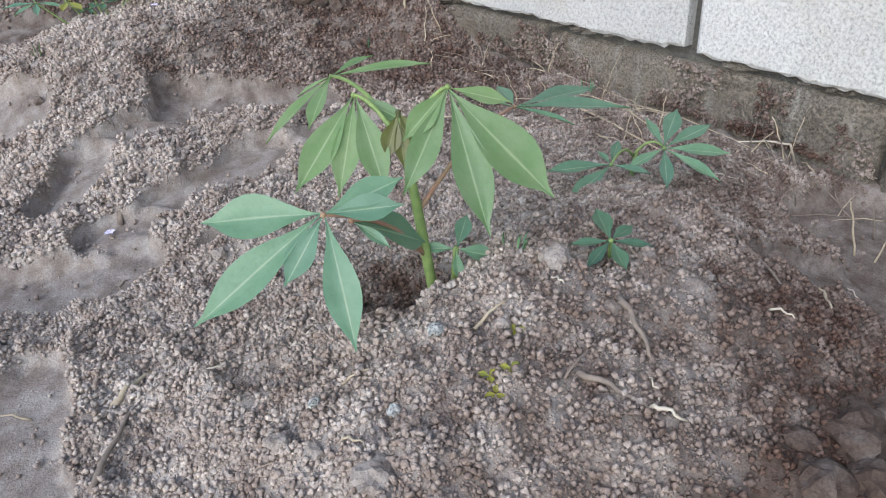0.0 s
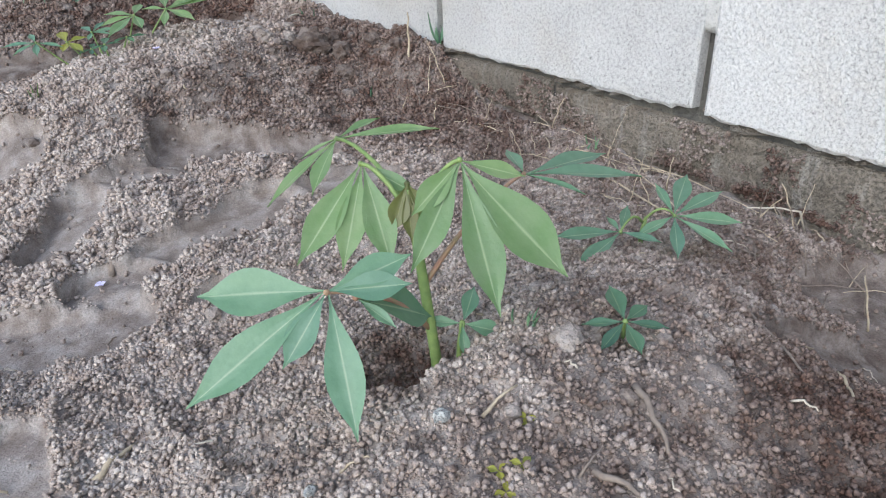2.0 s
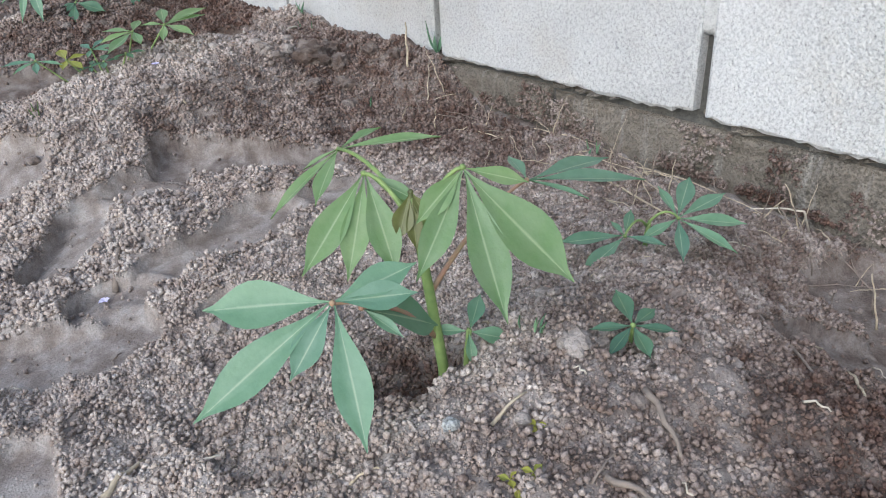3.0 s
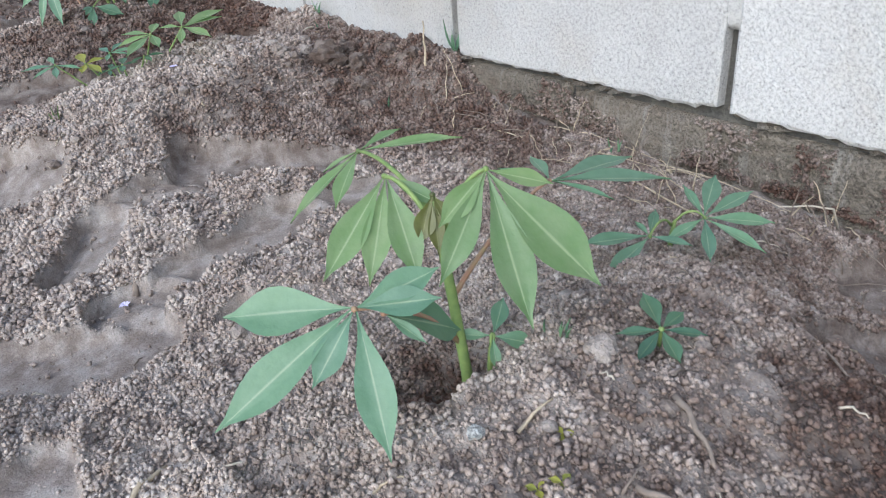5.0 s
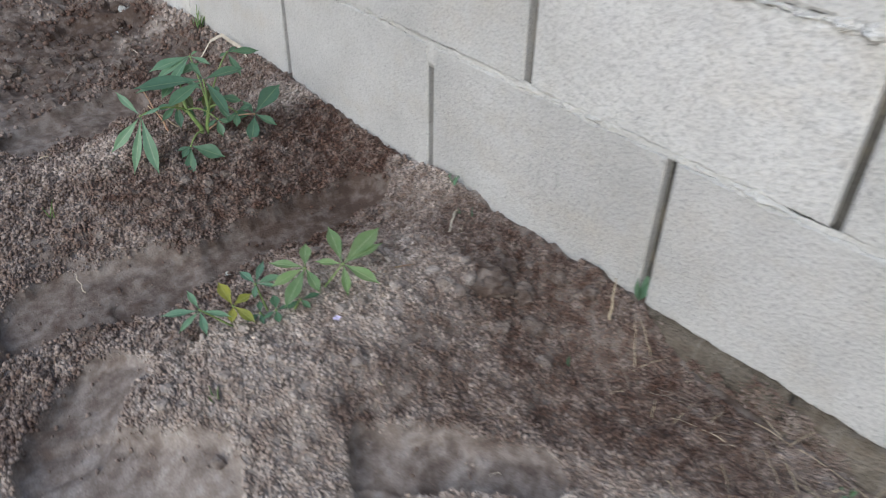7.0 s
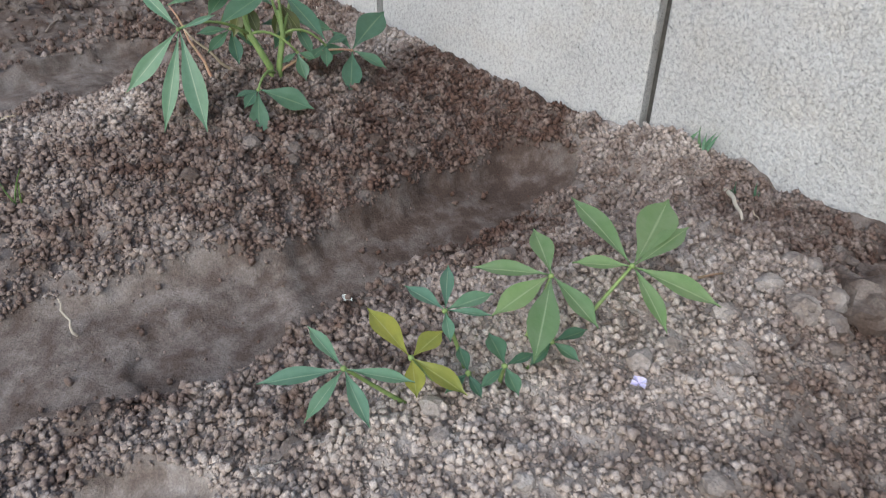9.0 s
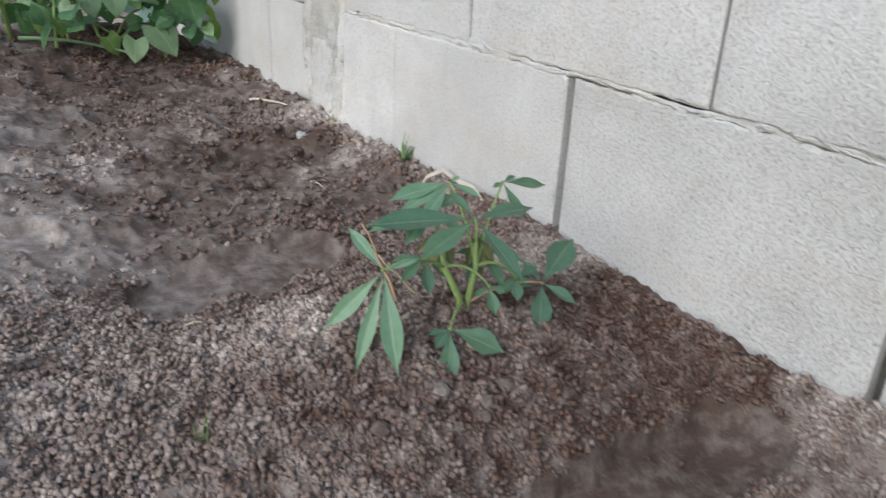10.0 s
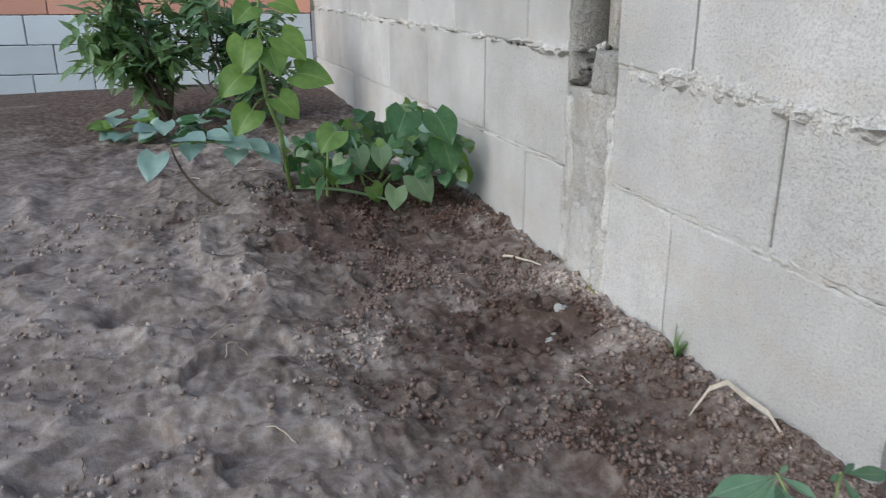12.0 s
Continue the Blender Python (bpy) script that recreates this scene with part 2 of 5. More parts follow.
# soil dug over and still damp, plus shade by wall and mounds painted into its colour: x, y, radius, strength
DAMP_SHADE = (
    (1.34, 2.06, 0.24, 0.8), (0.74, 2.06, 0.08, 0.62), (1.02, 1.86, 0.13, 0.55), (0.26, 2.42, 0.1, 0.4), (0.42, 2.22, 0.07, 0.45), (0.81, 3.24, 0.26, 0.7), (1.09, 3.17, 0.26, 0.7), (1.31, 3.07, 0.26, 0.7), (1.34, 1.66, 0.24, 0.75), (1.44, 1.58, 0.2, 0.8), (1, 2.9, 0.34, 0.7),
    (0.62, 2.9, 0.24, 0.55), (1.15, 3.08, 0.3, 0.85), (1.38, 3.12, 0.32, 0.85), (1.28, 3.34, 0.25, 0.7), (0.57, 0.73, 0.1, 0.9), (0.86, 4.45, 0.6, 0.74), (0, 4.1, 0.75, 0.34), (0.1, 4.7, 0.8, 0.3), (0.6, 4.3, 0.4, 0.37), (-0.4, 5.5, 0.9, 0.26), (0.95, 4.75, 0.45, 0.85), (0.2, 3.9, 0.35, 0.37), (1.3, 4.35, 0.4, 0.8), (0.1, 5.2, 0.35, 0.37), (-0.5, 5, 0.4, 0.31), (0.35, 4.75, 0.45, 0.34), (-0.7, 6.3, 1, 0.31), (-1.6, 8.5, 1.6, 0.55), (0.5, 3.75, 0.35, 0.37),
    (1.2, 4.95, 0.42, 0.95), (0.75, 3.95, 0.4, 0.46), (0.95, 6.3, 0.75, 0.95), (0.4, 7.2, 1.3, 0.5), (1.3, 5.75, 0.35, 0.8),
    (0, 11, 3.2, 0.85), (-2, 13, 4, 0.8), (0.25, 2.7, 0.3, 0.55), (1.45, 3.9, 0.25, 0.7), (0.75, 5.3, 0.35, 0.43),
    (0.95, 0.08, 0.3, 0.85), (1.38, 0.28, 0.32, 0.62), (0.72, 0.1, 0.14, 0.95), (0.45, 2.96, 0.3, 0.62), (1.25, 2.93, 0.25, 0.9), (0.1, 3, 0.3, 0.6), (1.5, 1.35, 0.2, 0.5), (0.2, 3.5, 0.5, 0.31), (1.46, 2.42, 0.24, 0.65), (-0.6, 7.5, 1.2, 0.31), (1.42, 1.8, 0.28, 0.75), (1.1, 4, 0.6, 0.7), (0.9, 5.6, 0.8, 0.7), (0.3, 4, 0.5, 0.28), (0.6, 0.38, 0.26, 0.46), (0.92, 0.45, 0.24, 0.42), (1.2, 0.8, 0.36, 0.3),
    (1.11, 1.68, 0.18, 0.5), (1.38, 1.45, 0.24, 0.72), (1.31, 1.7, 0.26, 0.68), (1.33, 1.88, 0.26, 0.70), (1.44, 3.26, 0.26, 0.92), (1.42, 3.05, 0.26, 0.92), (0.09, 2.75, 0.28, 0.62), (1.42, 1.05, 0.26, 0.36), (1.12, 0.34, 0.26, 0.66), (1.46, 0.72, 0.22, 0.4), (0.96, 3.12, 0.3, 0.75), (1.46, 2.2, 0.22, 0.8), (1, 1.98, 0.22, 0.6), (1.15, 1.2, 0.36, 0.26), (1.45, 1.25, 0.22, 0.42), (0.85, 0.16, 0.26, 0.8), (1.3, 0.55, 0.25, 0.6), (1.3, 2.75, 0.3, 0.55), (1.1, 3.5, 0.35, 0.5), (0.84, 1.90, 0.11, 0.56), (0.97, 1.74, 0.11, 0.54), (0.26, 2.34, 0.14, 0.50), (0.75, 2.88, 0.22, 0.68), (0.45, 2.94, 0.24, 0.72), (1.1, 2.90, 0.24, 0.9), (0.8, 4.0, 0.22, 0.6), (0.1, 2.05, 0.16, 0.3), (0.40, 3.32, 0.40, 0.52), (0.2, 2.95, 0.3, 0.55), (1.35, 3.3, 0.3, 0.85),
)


def hollow_mask(x, y):
    depth, soft = np.zeros_like(x), np.zeros_like(x)
    wob = 0.022 * grid_noise(x, y, 0.11, 5) + 0.007 * grid_noise(x, y, 0.032, 6)
    for x0, y0, x1, y1, r, d in HOLLOWS:
        ax, ay = x1 - x0, y1 - y0
        k = np.clip(((x - x0) * ax + (y - y0) * ay) / (ax * ax + ay * ay), 0, 1)
        s = np.hypot(x - x0 - k * ax, y - y0 - k * ay) + wob
        m = 1 - step(r * 0.86, r * 1.06, s)
        depth = np.maximum(depth, 1.45 * d * m)
        rim = np.exp(-((s - r * 1.3) / (0.28 * r)) ** 2) * 0.013
        depth = depth - rim * (1 - m)
        soft = np.maximum(soft, m)
    return depth, soft


def ground_z(x, y, rough=True):
    x, y = np.asarray(x, float), np.asarray(y, float)
    z = 0.05 * np.clip(y, -0.6, 6) + 0.032 * np.clip(y - 6, 0, 9)
    z = z + 0.07 * (1 - step(0.1, 0.75, x)) * step(3.0, 3.8, y) * (1 - step(7.0, 9.0, y))
    z = z - 0.055 * (1 - step(0.18, 0.5, x)) * step(0.9, 1.8, y) * (1 - step(2.6, 3.4, y))
    z = z - 0.06 * (1 - step(0.1, 0.34, x)) * (1 - step(0.4, 1.1, y))
    z = z - 0.03 * np.exp(-((x - 0.24) / 0.16) ** 2 - ((y - 2.06) / 0.22) ** 2)
    for cx, cy, sx, sy, h, p in MOUNDS:
        east = np.where((x > cx) & (cy < 0.5), 0.74, 1.0)
        r = np.hypot((x - cx) / (sx * east), (y - cy) / sy) + 0.09 * grid_noise(x, y, 0.23, 3)
        z = z + h * np.exp(-np.abs(r) ** p)
    foot = np.interp(y, (1.6, 1.9, 2.3, 2.65, 3.0, 3.3, 3.6, 4.4, 4.9, 5.7, 9.0), (0.11, 0.240, 0.228, 0.262, 0.228, 0.255, 0.285, 0.297, 0.285, 0.325, 0.43))
    near = step(1.32, 1.55, x) * step(1.55, 1.85, y) * (1 - step(8.0, 9.0, y)) * (1 - step(2.2, 3.0, x))
    z = z + (foot - z) * near
    z = z - 0.06 * np.exp(-(((x - 0.602) / 0.075) ** 2 + ((y - 0.715) / 0.06) ** 2))
    depth, soft = hollow_mask(x, y)
    z = z - depth
    if rough:
        keep = 1 - 0.88 * soft
        flat = 0.6 + 0.4 * (1 - step(3.6, 4.4, y))
        tread = step(3.5, 4.3, y)
        ridge = 1 - np.abs(grid_noise(x, y, 0.21, 21)) * 2.2
        tread = tread * step(-1.8, -1.0, x) * (1 - step(9.0, 12.0, y)) * (1 - step(1.7, 2.0, x))
        z = z + tread * (0.030 * np.clip(ridge, -0.6, 1) * (0.6 + 0.6 * grid_noise(x, y, 0.6, 22)) + 0.012 * grid_noise(x, y, 0.13, 23) + 0.008 * np.clip(1 - 3 * np.abs(grid_noise(x, y, 0.09, 24)), -0.3, 1))
        n = 0.014 * grid_noise(x, y, 0.10, 1) + 0.010 * flat * grid_noise(x, y, 0.045, 2) + 0.0075 * flat * grid_noise(x, y, 0.021, 4)
        n = n + 0.013 * flat * (0.45 - np.abs(grid_noise(x, y, 0.036, 31))) * (0.7 + 0.5 * grid_noise(x, y, 0.25, 32))
        inner = step(-1.6, -0.9, x) * step(-0.7, -0.25, y) * (1 - step(9.0, 12.0, y)) * (1 - step(1.7, 2.0, x))
        z = z + (n * keep + 0.002 * grid_noise(x, y, 0.05, 7)) * inner + (1 - inner) * 0.02 * grid_noise(x, y, 1.3, 8)
    return z


def damp_shade_at(x, y):
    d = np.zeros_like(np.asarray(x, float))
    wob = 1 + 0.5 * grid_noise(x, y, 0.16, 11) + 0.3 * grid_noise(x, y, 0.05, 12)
    for cx, cy, r, s in DAMP_SHADE:
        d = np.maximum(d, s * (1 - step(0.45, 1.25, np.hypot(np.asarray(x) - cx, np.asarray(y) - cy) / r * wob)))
    # hollow floors take at least a fifth of the darker soil colour
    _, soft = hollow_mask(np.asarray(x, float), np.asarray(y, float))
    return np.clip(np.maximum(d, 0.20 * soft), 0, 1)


def mesh_arrays(name, verts, faces, mat, smooth, damp=None):
    """A mesh straight from numpy arrays (n x 3 places, m x k corners)."""
    me = bpy.data.meshes.new(name)
    k = faces.shape[1]
    me.vertices.add(len(verts))
    me.vertices.foreach_set("co", verts.astype(np.float32).ravel())
    me.loops.add(faces.size)
    me.loops.foreach_set("vertex_index", faces.astype(np.int32).ravel())
    me.polygons.add(len(faces))
    me.polygons.foreach_set("loop_start", np.arange(0, faces.size, k, dtype=np.int32))
    me.update(calc_edges=True)
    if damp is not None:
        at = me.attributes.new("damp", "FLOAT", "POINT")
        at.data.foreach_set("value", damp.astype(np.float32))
    me.materials.append(mat)
    if smooth:
        me.shade_smooth()
    return new(name, me)


def far_steps(start, sign, first, count=26, grow=1.33):
    out, s = [], first
    p = start
    for _ in range(count):
        p += sign * s
        out.append(p)
        s *= grow
    return out


gx = np.concatenate((far_steps(-0.9, -1, 0.03)[::-1], np.arange(-0.9, -0.15, 0.02), np.arange(-0.15, 1.66, 0.0075), far_steps(1.66, 1, 0.05, 20, 1.5)))
gy = np.concatenate((far_steps(-0.3, -1, 0.03)[::-1], np.arange(-0.3, 2.6, 0.0075), np.arange(2.6, 3.9, 0.010), np.arange(3.9, 6.0, 0.012), np.arange(6.0, 10.0, 0.035), np.arange(10.0, 15.0, 0.08), far_steps(15.0, 1, 0.12, 24)))
GX, GY = np.meshgrid(gx, gy)
gv = np.stack((GX.ravel(), GY.ravel(), ground_z(GX.ravel(), GY.ravel())), 1)
nx, ny = len(gx), len(gy)
idx = np.arange(nx * ny).reshape(ny, nx)
gf = np.stack((idx[:-1, :-1].ravel(), idx[:-1, 1:].ravel(), idx[1:, 1:].ravel(), idx[1:, :-1].ravel()), 1)
ground = mesh_arrays("ground", gv, gf, SOIL, True, damp_shade_at(gv[:, 0], gv[:, 1]))
tagged(ground, "pale sandy soil heaped into planting mounds with trodden hollows", "ground", kind="structure")



# ---- walls ----
def course_line(k, y):
    """Height of the k-th bed joint above the footing, which climbs slightly with the ground."""
    if k == 2:
        return float(np.interp(y, (-4.0, 1.46, 3.95, 4.6, 5.05, 5.94, 8.4, 14.4), (1.04, 1.092, 1.140, 1.175, 1.21, 1.252, 1.325, 1.50)))
    if k == 1 and y > 5.2:
        return 0.757 + 0.012 * (y - 5.2)
    if k == 0:
        return 0.19 + 0.02 * min(y, 1.0)
    return (0.19, 0.637, 1.083, 1.53, 1.96, 2.40)[k] + (0.02, 0.025, 0.03, 0.036, 0.040, 0.045)[k] * y


def block_mesh(name, length, low0, low1, high0, high1, depth, rng, chip=0.006, ragged=0.0):
    """One block: bevelled box with knocked corners; local origin at its first lower front corner, x into the wall, y along it."""
    bm = bmesh.new()
    c = 0.007
    ring = []
    steps = max(9, int(length / 0.02))
    for inset, x in ((c, 0.0), (0.0, c * 0.8), (0.0, depth)):
        loop = []
        for low, e0, e1 in ((True, low0 + inset, low1 + inset), (False, high1 - inset, high0 - inset)):
            for i in range(steps + 1):
                t = i / steps
                y = inset + (length - 2 * inset) * (t if low else 1 - t)
                j = rng.uniform(-chip, chip) if x < depth else 0.0
                if low and x < depth:
                    j += ragged * max(0.0, float(grid_noise(y, low0, 0.05, 61)) + 0.5 * float(grid_noise(y, low0, 0.02, 62)))
                loop.append(bm.verts.new((x, max(0.0, min(length, y + 0.4 * j)), e0 + (e1 - e0) * t + j * 0.7)))
        ring.append(loop)
    bm.faces.new(ring[0][::-1])
    bm.faces.new(ring[2])
    m = len(ring[0])
    for a, b in zip(ring, ring[1:]):
        for i in range(m):
            bm.faces.new((a[i], a[(i + 1) % m], b[(i + 1) % m], b[i]))
    bmesh.ops.recalc_face_normals(bm, faces=bm.faces[:])
    me = bpy.data.meshes.new(name)
    bm.to_mesh(me)
    bm.free()
    return me


def box_between(name, lo, hi, mat, parent=None, label=""):
    bm = bmesh.new()
    bmesh.ops.create_cube(bm, size=1.0)
    for v in bm.verts:
        v.co = Vector([lo[i] if v.co[i] < 0 else hi[i] for i in range(3)])
    return part(name, bm, mat, parent, label)


def rough_slab(name, y0, y1, z0, z1, x_front, x_back, amp, seed, parent, mat, label=""):
    """A cast face with an uneven front and a closed body behind it."""
    ny_, nz_ = max(3, int((y1 - y0) / 0.014)), max(3, int((z1 - z0) / 0.016))
    verts, faces = [], []
    for j in range(nz_ + 1):
        for i in range(ny_ + 1):
            y, z = y0 + (y1 - y0) * i / ny_, z0 + (z1 - z0) * j / nz_
            e = 0.012 * (i in (0, ny_)) + 0.006 * (j in (0, nz_))
            d = amp * (float(grid_noise(y, z, 0.13, seed)) + 0.6 * float(grid_noise(y, z, 0.045, seed + 1)) + 0.55 * float(grid_noise(y, z, 0.026, seed + 2)))
            verts.append((x_front + d + e, y, z))
    m = ny_ + 1
    for j in range(nz_):
        for i in range(ny_):
            a = j * m + i
            faces.append((a, a + m, a + m + 1, a + 1))
    base = len(verts)
    rim = [i for i in range(m)] + [j * m + ny_ for j in range(1, nz_ + 1)] + [nz_ * m + i for i in range(ny_ - 1, -1, -1)] + [j * m for j in range(nz_ - 1, 0, -1)]
    for i in rim:
        verts.append((x_back, verts[i][1], verts[i][2]))
    q = len(rim)
    for i in range(q):
        faces.append((rim[i], rim[(i + 1) % q], base + (i + 1) % q, base + i))
    faces.append(tuple(base + i for i in range(q)))
    return link_mesh(name, verts, faces, mat, parent, label, True)


WALL_END = 12.2
COL0, COL1 = 5.022, 5.402
THICK = 0.30
rng = random.Random(4)
wall = link_mesh("wall_east", *(lambda a, b, x0, x1: (
    [(x0, a, -0.5), (x1, a, -0.5), (x1, b, -0.5), (x0, b, -0.5), (x0, a, course_line(5, a) - 0.01), (x1, a, course_line(5, a) - 0.01), (x1, b, course_line(5, b) - 0.01), (x0, b, course_line(5, b) - 0.01)],
    [(0, 3, 2, 1), (4, 5, 6, 7), (0, 1, 5, 4), (1, 2, 6, 5), (2, 3, 7, 6), (3, 0, 4, 7)]))(-4.0, COL0, WALL_X + 0.034, WALL_X + THICK), JOINT)
tagged(wall, "long garden wall of bare grey hollow concrete blocks", "wall", kind="structure")
link_mesh("mortar_core", *(lambda a, b, x0, x1: (
    [(x0, a, -0.5), (x1, a, -0.5), (x1, b, -0.5), (x0, b, -0.5), (x0, a, course_line(5, a) - 0.01), (x1, a, course_line(5, a) - 0.01), (x1, b, course_line(5, b) - 0.01), (x0, b, course_line(5, b) - 0.01)],
    [(0, 3, 2, 1), (4, 5, 6, 7), (0, 1, 5, 4), (1, 2, 6, 5), (2, 3, 7, 6), (3, 0, 4, 7)]))(COL1, WALL_END, WALL_X + 0.024, WALL_X + THICK), JOINT, wall)

# vertical joints of each course: places along the wall, and how wide the open ones are
L = 0.921
JOINTS = (
    [0.47 + L * k for k in range(-5, 5)] + [COL0],
    [0.924 + L * k for k in range(-5, 5)] + [COL0],
    [0.535 + 0.905 * k for k in range(-5, 5)] + [COL0],
    [0.895 + L * k for k in range(-5, 5)] + [COL0],
    [0.535 + 0.905 * k for k in range(-5, 5)] + [COL0],
)
JOINTS_FAR = (
    [COL1, 5.70] + [6.62 + L * k for k in range(0, 6)] + [WALL_END],
    [COL1, 5.80] + [6.79 + 1.03 * k for k in range(0, 5)] + [WALL_END],
    [COL1] + [6.36 + 1.04 * k for k in range(0, 6)] + [WALL_END],
    [COL1] + [5.82 + 1.03 * k for k in range(0, 6)] + [WALL_END],
    [COL1] + [6.36 + L * k for k in range(0, 6)] + [WALL_END],
)
OPEN_JOINTS = (0.924, 1.845, 2.766, 3.687, 1.44, 2.345)
for joints in (JOINTS, JOINTS_FAR):
    for k in range(5):
        for a, b in zip(joints[k], joints[k][1:]):
            if b - a < 0.06:
                continue
            ga = 0.013 if min(abs(a - o) for o in OPEN_JOINTS) < 0.02 else 0.005
            gb = 0.013 if min(abs(b - o) for o in OPEN_JOINTS) < 0.02 else 0.005
            y0, y1 = a + ga, b - gb
            lift = 0.008
            if k == 0:
                lo0, lo1 = -0.30, -0.30
                hi0, hi1 = course_line(0, y0) - 0.014, course_line(0, y1) - 0.014
            else:
                lo0, lo1 = course_line(k - 1, y0) + lift * 0.6, course_line(k - 1, y1) + lift * 0.6
                hi0, hi1 = course_line(k, y0) - lift, course_line(k, y1) - lift
            if k == 0 and y1 < 3.0:
                rough_slab("footing_block", y0, y1, -0.2, min(hi0, hi1), WALL_X + 0.004, WALL_X + 0.20, 0.013, 200 + int(a * 10), wall, FOOTING)
                continue
            me = block_mesh("concrete_block", y1 - y0, lo0, lo1, hi0, hi1, 0.20, rng, 0.006, 0.014 if k == 1 and y1 < 3.0 else 0.004)
            me.materials.append(FOOTING if k == 0 else BLOCK)
            ob = new("footing_block" if k == 0 else "concrete_block", me)
            ob.location = (WALL_X + (0.016 if k == 0 else rng.uniform(-0.003, 0.003)), y0, 0)
            ob.parent = wall


def mortar_bead(y0, y1, k, height, proud, seed, mat=MORTAR, back=0.010):
    """Squeezed-out bed mortar: an uneven lumpy strip along a bed joint."""
    n = max(4, int((y1 - y0) / 0.009))
    verts, faces = [], []
    rows = 8
    for i in range(n + 1):
        y = y0 + (y1 - y0) * i / n
        end = min(1.0, i / 3.0, (n - i) / 3.0)
        w = height * (0.65 + 0.5 * float(grid_noise(y, seed, 0.11, seed)) + 0.45 * float(grid_noise(y, seed, 0.03, seed + 3)))
        pr = proud * (0.60 + 0.9 * float(grid_noise(y, seed, 0.10, seed + 5)) + 0.7 * float(grid_noise(y, seed, 0.030, seed + 6)))
        c = course_line(k, y) + 0.25 * height * float(grid_noise(y, seed, 0.16, seed + 9))
        for r in range(rows + 1):
            t = r / rows
            s = math.sin(math.pi * t)
            jig = float(grid_noise(y, t * 0.09, 0.022, seed + 8)) * 0.75 + float(grid_noise(y, t * 0.09, 0.011, seed + 7)) * 0.55
            verts.append((WALL_X + back - max(0.0, pr * end) * s * (1 + jig), y, c + max(0.012, w) * (t - 0.5) * (0.6 + 0.4 * end)))
        if i:
            a, b = (i - 1) * (rows + 1), i * (rows + 1)
            faces += [(a + r, b + r, b + r + 1, a + r + 1) for r in range(rows)]
    return link_mesh("mortar_bead", verts, faces, mat, wall, "lumpy squeezed-out mortar", False)


mortar_bead(-1.0, 2.75, 1, 0.032, 0.007, 21, SMEAR, 0.007)
mortar_bead(2.75, COL0, 1, 0.034, 0.008, 22, SMEAR, 0.007)
mortar_bead(-1.0, 2.6, 0, 0.034, 0.024, 25, FOOTING, 0.040)
mortar_bead(2.60, COL0, 2, 0.095, 0.032, 31)
mortar_bead(-1.0, 2.60, 2, 0.060, 0.020, 41)
mortar_bead(-1.0, COL0, 3, 0.060, 0.020, 51)
mortar_bead(COL1, 12.1, 1, 0.024, 0.014, 61)
mortar_bead(COL1, 12.1, 2, 0.085, 0.026, 71)


column = rough_slab("column", COL0 - 0.004, COL1 + 0.004, -0.4, 1.10, WALL_X + 0.004, WALL_X + THICK, 0.013, 81, None, COLUMN)
tagged(column, "rough poured concrete column cast between the block panels", "column", kind="structure")
part_back = box_between("recess_back", (WALL_X + 0.15, COL0, 1.08), (WALL_X + THICK, COL1, 2.62), COLUMN, column)
rough_slab("column_edge", COL0 + 0.0, COL0 + 0.045, 1.26, 2.6, WALL_X - 0.004, WALL_X + 0.16, 0.006, 86, column, COLUMN)
rough_slab("column_edge", COL1 - 0.055, COL1 - 0.0, 1.10, 2.6, WALL_X - 0.006, WALL_X + 0.16, 0.008, 88, column, COLUMN)
rough_slab("column_ledge", COL0 + 0.0, COL0 + 0.17, 1.09, 1.25, WALL_X - 0.008, WALL_X + 0.16, 0.012, 90, column, COLUMN)

# mortar smeared over a few joints and bed lines
for y0, y1, z0, z1, sd in ((0.86, 1.01, 0.40, 0.665, 101), (0.62, 0.90, 0.61, 0.70, 103), (1.05, 1.38, 0.655, 0.715, 105), (2.72, 2.80, 0.62, 0.71, 109), (3.95, 4.12, 0.70, 0.77, 111), (4.56, 4.66, 0.68, 0.76, 113)):
    rough_slab("mortar_smear", y0, y1, z0, z1, WALL_X + 0.0035, WALL_X + 0.05, 0.006, sd, wall, SMEAR, "trowelled mortar smear")

for y0, y1, z0, z1, sd in ((COL0 - 0.012, COL0 + 0.075, 0.30, 0.56, 131), (COL0 - 0.01, COL0 + 0.04, 0.56, 1.05, 133), (COL1 - 0.06, COL1 + 0.01, 0.34, 1.06, 135), (COL0 + 0.10, COL0 + 0.30, 0.30, 0.62, 137)):
    rough_slab("cement_patch", y0, y1, z0, z1, WALL_X - 0.008, WALL_X + 0.05, 0.012, sd, column, MORTAR, "rough white cement patch")

# garden wall across the far end: painted blocks below, clay blocks above
far_wall = box_between("wall_north", (-14.0, WALL_END + 0.024, -0.3), (1.55, WALL_END + 0.25, 2.85), JOINT)
tagged(far_wall, "pale blue-grey painted block wall with orange clay blocks above", "wall", kind="structure")
for k in range(7):
    z0, z1 = 0.385 + 0.325 * k, 0.385 + 0.325 * (k + 1)
    x = 1.55
    for joint in [(-1.40 if k % 2 else -1.02) + 0.64 * i for i in range(4, -12, -1)]:
        w = x - joint
        me = block_mesh("painted_block", w - 0.010, z0 + 0.005, z0 + 0.005, z1 - 0.005, z1 - 0.005, 0.12, rng, 0.004)
        me.materials.append(BLUE_BLOCK if k < 3 else ORANGE_BLOCK)
        ob = new("painted_block" if k < 3 else "clay_block", me)
        ob.rotation_euler = (0, 0, radians(90))
        ob.location = (x - 0.005, WALL_END, 0)
        ob.parent = far_wall
        x = joint



